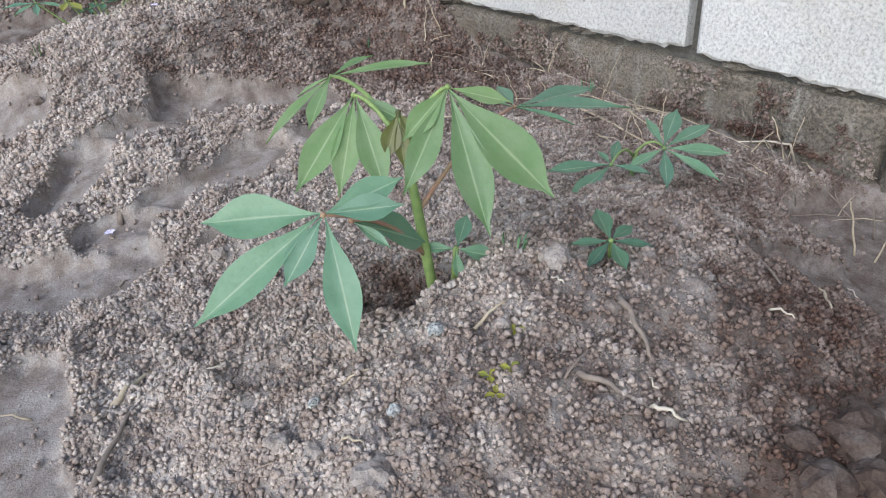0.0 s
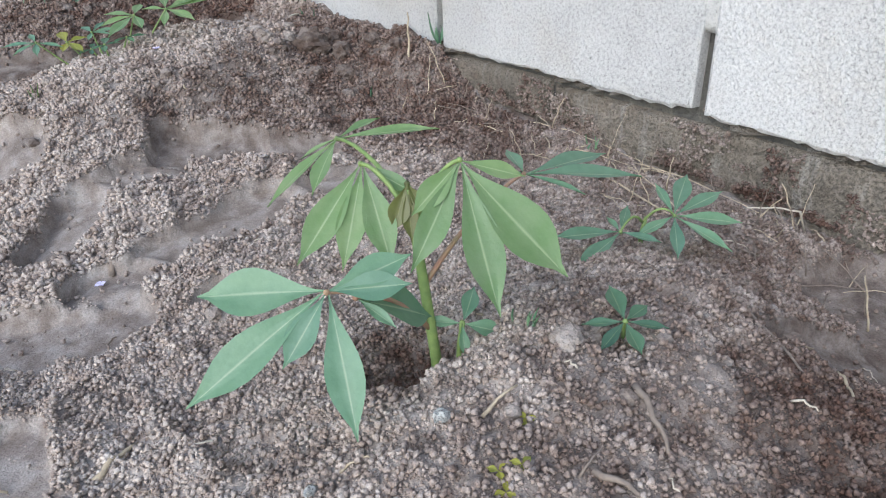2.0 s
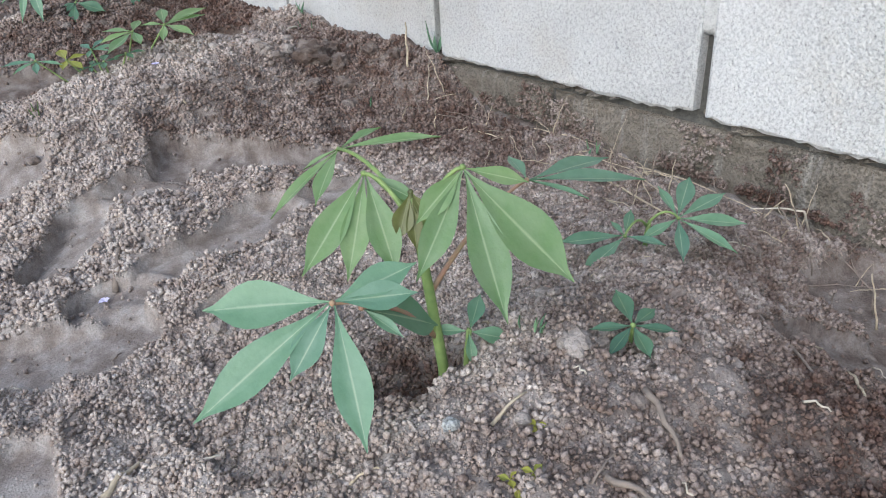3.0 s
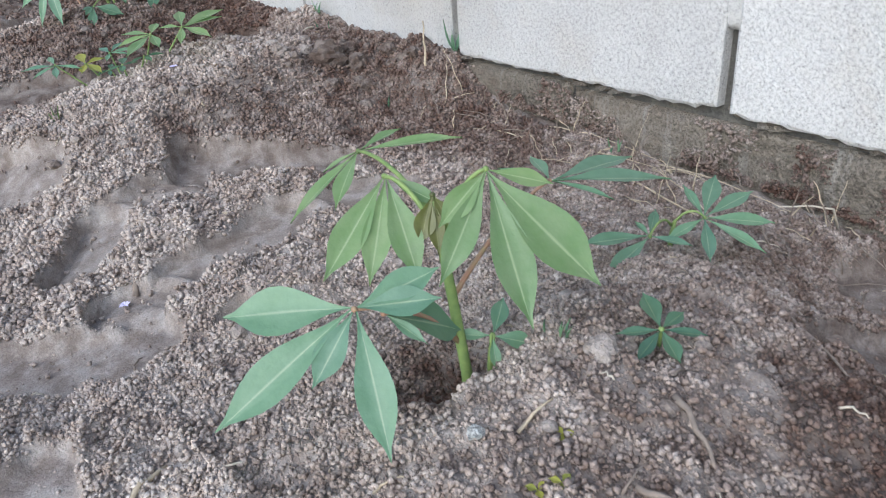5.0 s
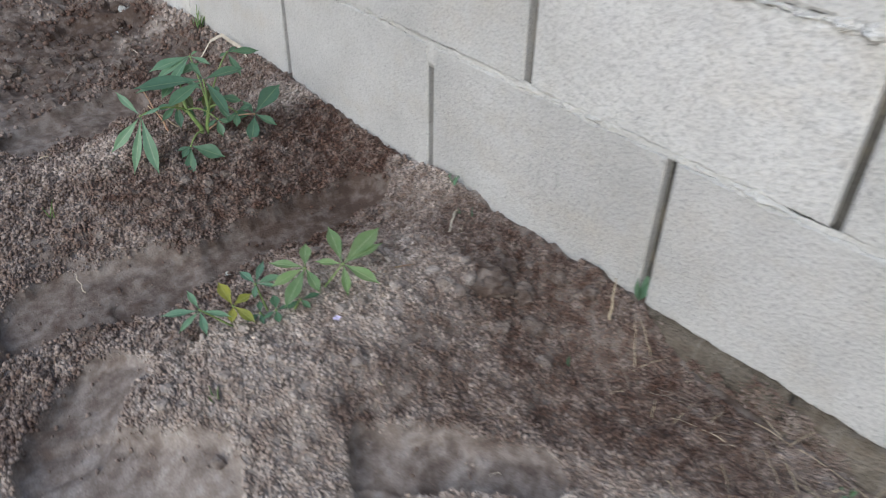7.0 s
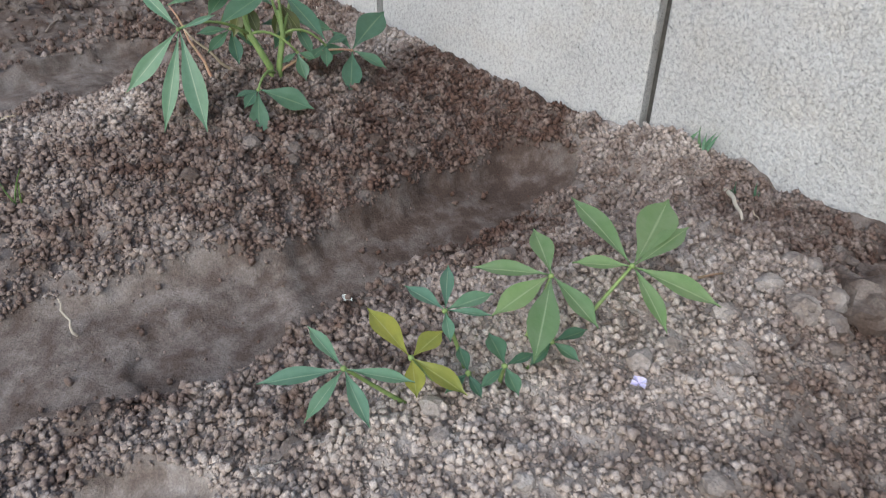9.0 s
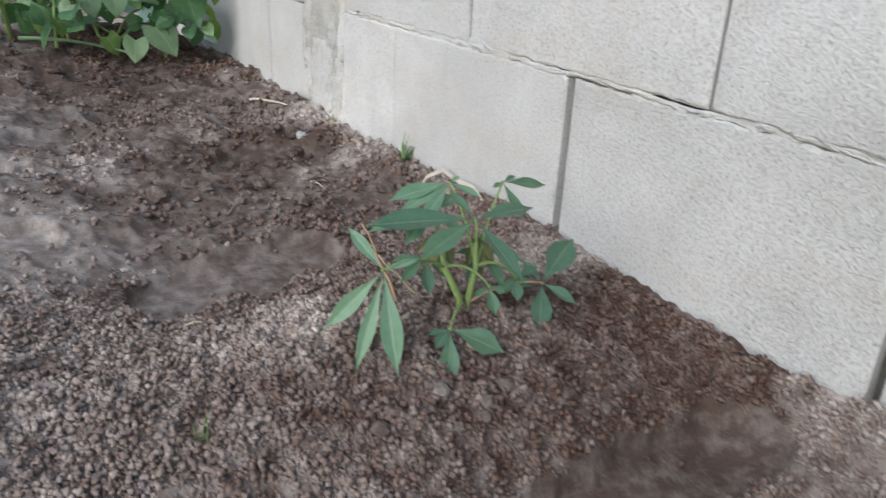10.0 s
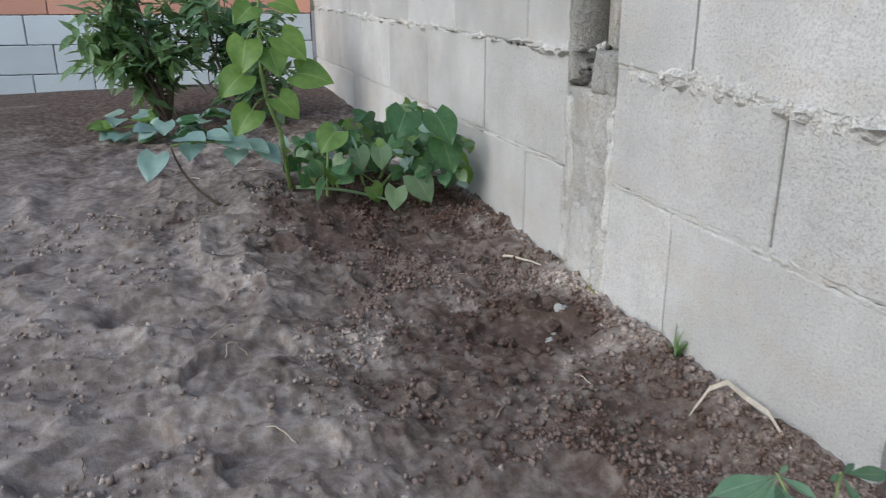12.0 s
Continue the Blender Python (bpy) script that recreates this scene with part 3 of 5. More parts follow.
# ---- loose crumbs of soil ----
def crumb_field(name, count, x0, x1, y0, y1, small, large, seed, label):
    """Loose soil crumbs strewn over the ground, thin in the trodden hollows."""
    r = np.random.RandomState(seed)
    x, y = r.uniform(x0, x1, count), r.uniform(y0, y1, count)
    _, soft = hollow_mask(x, y)
    clump = 0.55 + 0.45 * grid_noise(x, y, 0.07, 15) + 0.35 * grid_noise(x, y, 0.3, 16)
    fade = 1 - 0.9 * step(3.7, 4.4, y) * (1 - step(0.25, 0.75, x + 0.25 * grid_noise(x, y, 0.4, 17)))
    fade = fade * (1 - step(3.7, 4.4, y) * (1 - np.clip(0.55 + 1.1 * grid_noise(x, y, 0.24, 18), 0.1, 1)))
    keep = r.rand(count) < np.clip(1.05 * clump + 0.35, 0.12, 1) * (1 - 0.985 * step(0.15, 0.6, soft)) * fade
    x, y = x[keep], y[keep]
    n = len(x)
    size = small + (large - small) * r.rand(n) ** 3.2
    sunk = 0.30 * step(3.4, 4.4, y)
    z = ground_z(x, y) + size * (r.uniform(-0.1, 1.45, n) * (1 - 0.5 * sunk) - 0.6 * sunk)
    octa = np.array(((1, 0, 0), (0, 1, 0), (-1, 0, 0), (0, -1, 0), (0, 0, 1), (0, 0, -1)), float)
    tri = np.array(((0, 1, 4), (1, 2, 4), (2, 3, 4), (3, 0, 4), (1, 0, 5), (2, 1, 5), (3, 2, 5), (0, 3, 5)))
    v = octa[None] * size[:, None, None] * r.uniform(0.75, 1.25, (n, 6, 1)) + r.normal(0, 0.15, (n, 6, 3)) * size[:, None, None]
    a, b = r.uniform(0, 6.283, n), r.uniform(-0.9, 0.9, n)
    ca, sa, cb, sb = np.cos(a), np.sin(a), np.cos(b), np.sin(b)
    vx = v[..., 0] * ca[:, None] - v[..., 1] * sa[:, None]
    vy = v[..., 0] * sa[:, None] + v[..., 1] * ca[:, None]
    v = np.stack((vx * cb[:, None] + v[..., 2] * sb[:, None], vy, -vx * sb[:, None] + v[..., 2] * cb[:, None]), 2)
    v += np.stack((x, y, z), 1)[:, None]
    f = tri[None] + (np.arange(n) * 6)[:, None, None]
    ob = mesh_arrays(name, v.reshape(-1, 3), f.reshape(-1, 3), CRUMB, True, np.repeat(damp_shade_at(x, y), 6))
    return tagged(ob, label, "soil", kind="stuff")


crumb_field("soil_crumbs", 205000, -0.05, 1.57, 0.02, 1.35, 0.0014, 0.0060, 5, "fine sandy crumbs lying loose over the planting mounds")
crumb_field("soil_crumbs", 125000, -0.10, 1.57, 1.35, 2.62, 0.0018, 0.0080, 8, "fine sandy crumbs on ridges between trodden hollows")
crumb_field("soil_crumbs", 90000, 0.0, 1.57, 2.62, 4.0, 0.0028, 0.0092, 6, "brown and grey crumbs on the dug soil")
crumb_field("soil_crumbs", 62000, -0.9, 1.57, 4.0, 6.6, 0.0030, 0.0150, 7, "scattered crumbs on the bare trodden soil")



def clinging_soil(count, seed):
    """Dry soil splashed up and clinging to the face of the footing, thicker towards the ground."""
    r = np.random.RandomState(seed)
    y = r.uniform(-0.3, 2.2, count)
    z = 0.02 + 0.05 * y + 0.17 * r.rand(count) ** 1.5
    top = 0.175 + 0.02 * np.minimum(y, 1.0)
    keep = (z < top) & (grid_noise(y, z, 0.09, 41) + 0.7 * grid_noise(y, z, 0.03, 42) + 1.2 * (0.5 - (z - 0.05 * y) / 0.17) > 0.05)
    y, z = y[keep], z[keep]
    n = len(y)
    size = 0.0016 + 0.0050 * r.rand(n) ** 2.5
    octa = np.array(((1, 0, 0), (0, 1, 0), (-1, 0, 0), (0, -1, 0), (0, 0, 1), (0, 0, -1)), float)
    tri = np.array(((0, 1, 4), (1, 2, 4), (2, 3, 4), (3, 0, 4), (1, 0, 5), (2, 1, 5), (3, 2, 5), (0, 3, 5)))
    v = octa[None] * size[:, None, None] * r.uniform(0.7, 1.3, (n, 6, 1)) + r.normal(0, 0.2, (n, 6, 3)) * size[:, None, None]
    v += np.stack((WALL_X - 0.004 + r.uniform(-0.004, 0.010, n), y, z), 1)[:, None]
    f = tri[None] + (np.arange(n) * 6)[:, None, None]
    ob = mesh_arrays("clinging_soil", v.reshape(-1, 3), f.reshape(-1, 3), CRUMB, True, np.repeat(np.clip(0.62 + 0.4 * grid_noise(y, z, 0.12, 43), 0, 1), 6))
    return tagged(ob, "brown soil crumbs clinging to the damp footing", "soil", kind="stuff")


clinging_soil(16000, 44)


# ---- plants ----
CASSAVA = leaf_material("cassava_leaf", (0.168, 0.290, 0.200), (0.128, 0.245, 0.155), (0.42, 0.50, 0.36))
CASSAVA_LIME = leaf_material("cassava_leaf_lime", (0.215, 0.305, 0.152), (0.165, 0.268, 0.108), (0.44, 0.51, 0.32))
CASSAVA_YOUNG = leaf_material("cassava_leaf_young", (0.135, 0.15, 0.055), (0.10, 0.105, 0.04), (0.30, 0.30, 0.15))
CASSAVA_DARK = leaf_material("cassava_leaf_dark", (0.095, 0.182, 0.122), (0.072, 0.146, 0.090), (0.24, 0.32, 0.18))
CASSAVA_YELLOW = leaf_material("cassava_leaf_yellow", (0.34, 0.33, 0.06), (0.25, 0.27, 0.05), (0.45, 0.45, 0.2))
VINE_LEAF = leaf_material("vine_leaf", (0.085, 0.185, 0.075), (0.055, 0.130, 0.055), (0.2, 0.3, 0.14))
VINE_LIME = leaf_material("vine_leaf_lime", (0.19, 0.30, 0.075), (0.13, 0.235, 0.06), (0.33, 0.42, 0.18))
VINE_BLUE = leaf_material("vine_leaf_blue", (0.30, 0.43, 0.42), (0.22, 0.35, 0.34), (0.3, 0.38, 0.33))
VINE_PALE = leaf_material("vine_leaf_pale", (0.24, 0.34, 0.19), (0.19, 0.29, 0.155), (0.36, 0.44, 0.28))
BUSH_LEAF = leaf_material("bush_leaf", (0.20, 0.31, 0.16), (0.12, 0.21, 0.10), (0.16, 0.22, 0.1))
STEM = plain_material("green_stem", (0.24, 0.32, 0.10), (0.17, 0.25, 0.075), 60, 0.55)
RED_STALK = plain_material("reddish_stalk", (0.42, 0.22, 0.15), (0.34, 0.26, 0.14), 50, 0.55)
BARK = plain_material("bark", (0.16, 0.12, 0.085), (0.10, 0.075, 0.055), 40, 0.9)
STRAW = plain_material("dry_straw", (0.50, 0.42, 0.30), (0.36, 0.29, 0.20), 60, 0.8)
TWIG = plain_material("grey_twig", (0.26, 0.21, 0.17), (0.17, 0.135, 0.11), 60, 0.9)
PALE_STRAW = plain_material("bleached_straw", (0.56, 0.50, 0.41), (0.46, 0.40, 0.31), 60, 0.7)
PETAL = plain_material("lilac_petal", (0.62, 0.55, 0.80), (0.72, 0.68, 0.84), 80, 0.6)
WHITE_BIT = plain_material("white_scrap", (0.75, 0.77, 0.72), (0.62, 0.66, 0.58), 80, 0.6)


def tube_arrays(points, radii, sides=7):
    """Corner places and faces of a tapered tube through the points."""
    verts, faces = [], []
    pts = [Vector(p) for p in points]
    for i, p in enumerate(pts):
        d = (pts[min(i + 1, len(pts) - 1)] - pts[max(i - 1, 0)]).normalized()
        u = d.cross(Vector((0.31, 0.17, 0.93))).normalized()
        w = d.cross(u)
        for s in range(sides):
            a = 2 * math.pi * s / sides
            verts.append(p + (u * math.cos(a) + w * math.sin(a)) * radii[i])
        if i:
            q = i * sides
            faces += [(q - sides + s, q - sides + (s + 1) % sides, q + (s + 1) % sides, q + s) for s in range(sides)]
    faces.append(tuple(range(sides))[::-1])
    faces.append(tuple((len(pts) - 1) * sides + s for s in range(sides)))
    return verts, faces


def bent(p0, p1, sag=(0, 0, 0), steps=7):
    a, b, s = Vector(p0), Vector(p1), Vector(sag)
    return [a.lerp(b, i / steps) + s * (4 * (i / steps) * (1 - i / steps)) for i in range(steps + 1)]


def set_rib(ob, values):
    at = ob.data.attributes.new("rib", "FLOAT", "POINT")
    at.data.foreach_set("value", np.array(values, np.float32))
    return ob


def blade(hub, axis, normal, length, width, droop, fold, mat, parent, name="leaflet", peak=0.55, wave=0.0, seed=0, waist=1.9):
    """A lance-shaped blade from the hub along axis: folded at the rib, bending down to the tip, with a drawn-out point."""
    a = Vector(axis).normalized()
    side = a.cross(Vector(normal)).normalized()
    up = side.cross(a).normalized()
    n = 11
    verts, faces, rib = [], [], []
    for i in range(n + 1):
        t = i / n
        if t < peak:
            w = math.sin(0.5 * math.pi * (0.10 + 0.90 * t / peak)) ** waist
        else:
            k = (t - peak) / (1 - peak)
            w = max(0.0, math.cos(0.5 * math.pi * k)) ** (1.0 + 0.75 * k)
        w = width * 0.5 * max(w, 0.02)
        centre = Vector(hub) + a * (length * t) - up * (droop * length * t * t) + side * (wave * length * math.sin(2.4 * t + seed))
        for q, f in ((-1, 0), (-0.5, 0.45), (0, 1), (0.5, 0.45), (1, 0)):
            ripple = 0.05 * w * math.sin(9 * t + 2 * seed + q) * abs(q)
            verts.append(centre + side * (w * q) + up * (fold * w * abs(q) ** 1.4 + ripple - 0.002 * (q == 0)))
            rib.append(f)
        if i:
            b, c = (i - 1) * 5, i * 5
            faces += [(b + s, b + s + 1, c + s + 1, c + s) for s in range(4)]
    ob = link_mesh(name, verts, faces, mat, parent, "", True)
    return set_rib(ob, rib)


def direction(az, el):
    az, el = radians(az), radians(el)
    return Vector((math.cos(az) * math.cos(el), math.sin(az) * math.cos(el), math.sin(el)))


def palmate_leaf(plant, hub, normal, lobes, root, mat, stalk_mat, ratio=0.25, droop=0.10, thick=0.0035, sag=(0, 0, 0.02), seed=0):
    """A hand-shaped leaf: its stalk from the stem to the hub, and one blade for each (bearing, rise, length, and how much broader than usual)."""
    v, f = tube_arrays(bent(root, hub, sag), [thick * (1.1 - 0.35 * i / 7) for i in range(8)])
    kv, kf = tube_arrays([Vector(hub) - Vector(normal) * 0.004, Vector(hub), Vector(hub) + Vector(normal) * 0.003], [0.003, 0.0042, 0.0015])
    f += [tuple(i + len(v) for i in face) for face in kf]
    leaf = link_mesh("leaf", v + kv, f, stalk_mat, plant, "", True)
    for i, (az, el, length, *broad) in enumerate(lobes):
        width = max(0.012, length * ratio * (0.9 + 0.2 * math.sin(3.1 * i + seed))) * (broad[0] if broad else 1.0)
        blade(hub, direction(az, el), normal, length * 1.03, width, droop, 0.22, mat, leaf, peak=0.59, wave=0.012, seed=i + seed, waist=2.5)
    return leaf


def plant_root(name, place, label, category, group=""):
    e = new(name)
    e.location = place
    e.empty_display_size = 0.05
    return tagged(e, label, category, group)


def settle(root):
    """Keep the parts where they were built, under a root that stands at the plant's foot."""
    bpy.context.view_layer.update()
    inv = Matrix.Translation(root.location).inverted()
    for c in root.children:
        c.matrix_parent_inverse = inv


# large cassava on the first mound
big = plant_root("cassava_plant", (0.604, 0.698, 0.132), "young cassava plant with broad drooping green leaves on a soil mound", "plant", "cassava plants")
link_mesh("stem", *tube_arrays([(0.604, 0.698, 0.101), (0.604, 0.698, 0.167), (0.599, 0.709, 0.286), (0.599, 0.723, 0.368), (0.598, 0.731, 0.420)], [0.0085, 0.0080, 0.0072, 0.0064, 0.0050], 9), STEM, big, "", True)
link_mesh("stem", *tube_arrays([(0.628, 0.678, 0.142), (0.633, 0.679, 0.19), (0.640, 0.680, 0.222)], [0.0055, 0.0048, 0.0035], 7), STEM, big, "", True)
palmate_leaf(big, (0.440, 0.684, 0.359), (-0.45, -0.50, 0.74), [(138, 0, 0.149), (169, -25, 0.195), (-169, -36, 0.095), (-114, -41, 0.165), (-38, 5, 0.095), (-20, 16, 0.104, 1.35)], (0.602, 0.703, 0.215), CASSAVA, RED_STALK, 0.36, 0.06, 0.0035, seed=1)
palmate_leaf(big, (0.477, 0.684, 0.335), (-0.30, -0.41, 0.86), [(2, -34, 0.150), (-70, -24, 0.060)], (0.602, 0.703, 0.215), CASSAVA, RED_STALK, 0.36, 0.08, 0.0035, seed=2)
palmate_leaf(big, (0.577, 0.799, 0.441), (-0.33, -0.56, 0.76), [(-166, -31, 0.151), (-141, -39, 0.14), (-108, -40, 0.142), (-59, -22, 0.082)], (0.599, 0.723, 0.368), CASSAVA_LIME, STEM, 0.31, 0.08, 0.0035, seed=3)
palmate_leaf(big, (0.644, 0.681, 0.461), (-0.31, -0.71, 0.63), [(-161, -39, 0.148), (-176, -29, 0.09), (-108, -51, 0.192), (-68, -41, 0.191), (-38, -18, 0.084)], (0.599, 0.723, 0.368), CASSAVA_LIME, STEM, 0.35, 0.06, 0.0035, seed=4)
palmate_leaf(big, (0.643, 0.962, 0.413), (-0.29, -0.02, 0.95), [(-174, -18, 0.145), (-147, -18, 0.108), (-41, 10, 0.150), (-5, 17, 0.076), (153, -17, 0.06)], (0.598, 0.727, 0.394), CASSAVA_LIME, STEM, 0.26, 0.12, 0.0035, seed=5)
palmate_leaf(big, (0.860, 0.780, 0.343), (0.10, -0.10, 0.99), [(109, 7, 0.086), (60, 2, 0.103), (2, -6, 0.213), (-24, -8, 0.208), (-67, -7, 0.098)], (0.599, 0.709, 0.286), CASSAVA, RED_STALK, 0.25, 0.05, 0.0035, seed=6)
palmate_leaf(big, (0.639, 0.680, 0.220), (-0.30, -0.51, 0.81), [(27, 32, 0.058), (-126, -36, 0.048), (-48, -12, 0.060), (138, 8, 0.05)], (0.633, 0.679, 0.18), CASSAVA, STEM, 0.42, 0.08, 0.0028, seed=7)
palmate_leaf(big, (0.598, 0.730, 0.428), (-0.53, -0.74, 0.42), [(-167, -58, 0.061), (-126, -65, 0.073), (-75, -54, 0.039)], (0.598, 0.727, 0.394), CASSAVA_YOUNG, CASSAVA_YOUNG, 0.42, 0.05, 0.0035, sag=(0, 0, 0), seed=8)
settle(big)

# small cassava beside it, near the wall
SX, SY = 1.14, 0.745
SZ = float(ground_z(SX, SY))
small = plant_root("cassava_plant", (SX, SY, SZ), "small cassava seedling with thin blue-green leaves near the wall", "plant", "cassava plants")
link_mesh("stem", *tube_arrays([(SX, SY, SZ - 0.02), (SX + 0.002, SY, SZ + 0.03), (SX + 0.004, SY - 0.004, SZ + 0.06)], [0.005, 0.0045, 0.0035]), STEM, small, "", True)
palmate_leaf(small, (1.063, 0.736, 0.180), (-0.10, -0.20, 0.98), [(146, 4, 0.118), (-175, -5, 0.130), (72, 14, 0.045), (30, 12, 0.080), (-61, -5, 0.070)], (SX, SY, SZ + 0.05), CASSAVA, STEM, 0.30, 0.06, 0.0025, seed=9)
palmate_leaf(small, (1.172, 0.700, 0.186), (-0.14, -0.33, 0.93), [(60, 20, 0.090), (25, 15, 0.130), (-5, 6, 0.135), (-40, -6, 0.125), (-80, -16, 0.115), (-140, -16, 0.100), (170, -6, 0.090)], (SX, SY, SZ + 0.05), CASSAVA, STEM, 0.27, 0.07, 0.0025, seed=10)
settle(small)

PX, PY = 0.774, 0.513
PZ = float(ground_z(PX, PY))
sprout = plant_root("cassava_plant", (PX, PY, PZ), "dark green cassava sprout lying low on the soil", "plant", "cassava plants")
palmate_leaf(sprout, (PX - 0.008, PY - 0.008, PZ + 0.034), (-0.10, -0.24, 0.97), [(146, 3, 0.056), (59, 15, 0.064), (-47, -7, 0.056), (-118, -15, 0.052), (-172, -8, 0.062), (-1, 5, 0.046)], (PX, PY, PZ - 0.012), CASSAVA_DARK, STEM, 0.40, 0.04, 0.003, sag=(0, 0, 0), seed=11)
settle(sprout)

# row of seedlings on the second mound
row = plant_root("cassava_plant", (0.765, 2.435, 0.253), "row of light green cassava shoots along a soil ridge", "plant", "cassava plants")
palmate_leaf(row, (0.937, 2.365, 0.370), (-0.10, -0.20, 0.98), [(71, 12, 0.149), (18, 9, 0.168), (-1, 6, 0.129), (-70, -9, 0.114), (-119, -13, 0.102), (135, 4, 0.074)], (0.851, 2.400, 0.256), CASSAVA_LIME, STEM, 0.32, 0.07, 0.0030, sag=(0, 0, 0), seed=12)
palmate_leaf(row, (0.859, 2.432, 0.355), (-0.10, -0.20, 0.98), [(56, 13, 0.091), (130, 5, 0.098), (177, -5, 0.1), (-147, -11, 0.132), (-98, -12, 0.09)], (0.812, 2.434, 0.244), CASSAVA_LIME, STEM, 0.36, 0.07, 0.0030, sag=(0, 0, 0), seed=13)
palmate_leaf(row, (0.746, 2.508, 0.312), (-0.10, -0.20, 0.98), [(98, 10, 0.067), (43, 12, 0.086), (-12, 3, 0.074), (-42, -3, 0.06), (-123, -13, 0.047)], (0.756, 2.472, 0.221), CASSAVA, STEM, 0.32, 0.07, 0.0030, sag=(0, 0, 0), seed=14)
palmate_leaf(row, (0.661, 2.476, 0.303), (-0.10, -0.20, 0.98), [(7, 7, 0.059), (-76, -10, 0.079), (-123, -13, 0.053), (85, 12, 0.095)], (0.713, 2.456, 0.217), CASSAVA_YELLOW, STEM, 0.46, 0.07, 0.0030, sag=(0, 0, 0), seed=15)
palmate_leaf(row, (0.584, 2.505, 0.312), (-0.10, -0.20, 0.98), [(86, 12, 0.079), (151, 0, 0.096), (-159, -9, 0.078), (-106, -12, 0.08), (-49, -5, 0.081)], (0.674, 2.470, 0.207), CASSAVA, STEM, 0.27, 0.07, 0.0030, sag=(0, 0, 0), seed=16)
palmate_leaf(row, (0.743, 2.399, 0.293), (-0.10, -0.20, 0.98), [(-176, -6, 0.044), (-111, -13, 0.041), (-11, 4, 0.044), (65, 13, 0.053)], (0.754, 2.417, 0.234), CASSAVA_DARK, STEM, 0.45, 0.07, 0.0030, sag=(0, 0, 0), seed=17)
palmate_leaf(row, (0.807, 2.381, 0.307), (-0.10, -0.20, 0.98), [(-171, -7, 0.046), (-81, -10, 0.04), (-15, 2, 0.054)], (0.786, 2.408, 0.243), CASSAVA_DARK, STEM, 0.45, 0.07, 0.0030, sag=(0, 0, 0), seed=18)
palmate_leaf(row, (0.711, 2.428, 0.281), (-0.10, -0.20, 0.98), [(-176, -6, 0.04), (-108, -12, 0.036), (61, 13, 0.042)], (0.738, 2.432, 0.228), CASSAVA_DARK, STEM, 0.45, 0.07, 0.0030, sag=(0, 0, 0), seed=19)
settle(row)

# darker cassava on the third mound
third = plant_root("cassava_plant", (1.03, 3.37, 0.318), "bushy dark green cassava plant on a brown soil mound", "plant", "cassava plants")
link_mesh("stem", *tube_arrays([(1.03, 3.37, 0.288), (1.026, 3.37, 0.348), (0.995, 3.386, 0.421), (0.995, 3.406, 0.471)], [0.0085, 0.008, 0.0065, 0.0045], 8), STEM, third, "", True)
link_mesh("stem", *tube_arrays([(1.045, 3.37, 0.288), (1.050, 3.37, 0.348), (1.070, 3.376, 0.410), (1.070, 3.386, 0.460)], [0.0075, 0.007, 0.006, 0.0045], 8), STEM, third, "", True)
palmate_leaf(third, (0.814, 3.326, 0.476), (-0.50, -0.74, 0.45), [(119, 43, 0.105), (-24, 18, 0.074), (172, -40, 0.151), (-151, -61, 0.19), (-100, -61, 0.191)], (0.995, 3.386, 0.421), CASSAVA, STEM, 0.21, 0.08, 0.0032, seed=20)
palmate_leaf(third, (1.081, 3.402, 0.504), (-0.09, -0.33, 0.94), [(157, 3, 0.226), (86, 20, 0.114), (-1, 5, 0.154), (-90, -19, 0.185), (-165, -11, 0.17)], (1.070, 3.376, 0.410), CASSAVA_DARK, STEM, 0.29, 0.08, 0.0032, seed=21)
palmate_leaf(third, (1.219, 3.329, 0.357), (-0.10, -0.50, 0.86), [(23, 19, 0.176), (-51, -21, 0.087), (-128, -28, 0.122), (98, 30, 0.07), (159, 6, 0.089)], (1.040, 3.37, 0.328), CASSAVA_DARK, RED_STALK, 0.42, 0.08, 0.0032, seed=22)
palmate_leaf(third, (0.943, 3.282, 0.340), (-0.21, -0.52, 0.83), [(167, -6, 0.047), (-45, -15, 0.115), (-122, -34, 0.124), (-159, -24, 0.052)], (1.040, 3.37, 0.328), CASSAVA_DARK, STEM, 0.44, 0.08, 0.0032, seed=23)
palmate_leaf(third, (1.102, 3.533, 0.546), (-0.09, -0.37, 0.92), [(-167, -11, 0.157), (178, -5, 0.149), (19, 13, 0.038), (-54, -15, 0.078), (-148, -16, 0.163)], (1.070, 3.376, 0.410), CASSAVA, STEM, 0.28, 0.08, 0.0032, seed=24)
palmate_leaf(third, (1.235, 3.509, 0.535), (0.00, -0.60, 0.80), [(-8, -6, 0.122), (-87, -37, 0.103), (-169, -8, 0.034), (12, 9, 0.048)], (1.070, 3.376, 0.410), CASSAVA_DARK, STEM, 0.31, 0.08, 0.0032, seed=25)
palmate_leaf(third, (1.080, 3.339, 0.377), (-0.21, -0.74, 0.64), [(-101, -50, 0.063), (-180, -19, 0.043), (-34, -20, 0.04)], (0.995, 3.386, 0.421), CASSAVA_DARK, STEM, 0.44, 0.08, 0.0032, seed=26)
palmate_leaf(third, (1.006, 3.421, 0.487), (-0.42, -0.83, 0.36), [(-161, -61, 0.081), (-122, -69, 0.087), (-73, -62, 0.079), (172, -39, 0.07)], (0.995, 3.386, 0.421), CASSAVA_YOUNG, STEM, 0.33, 0.08, 0.0032, seed=27)
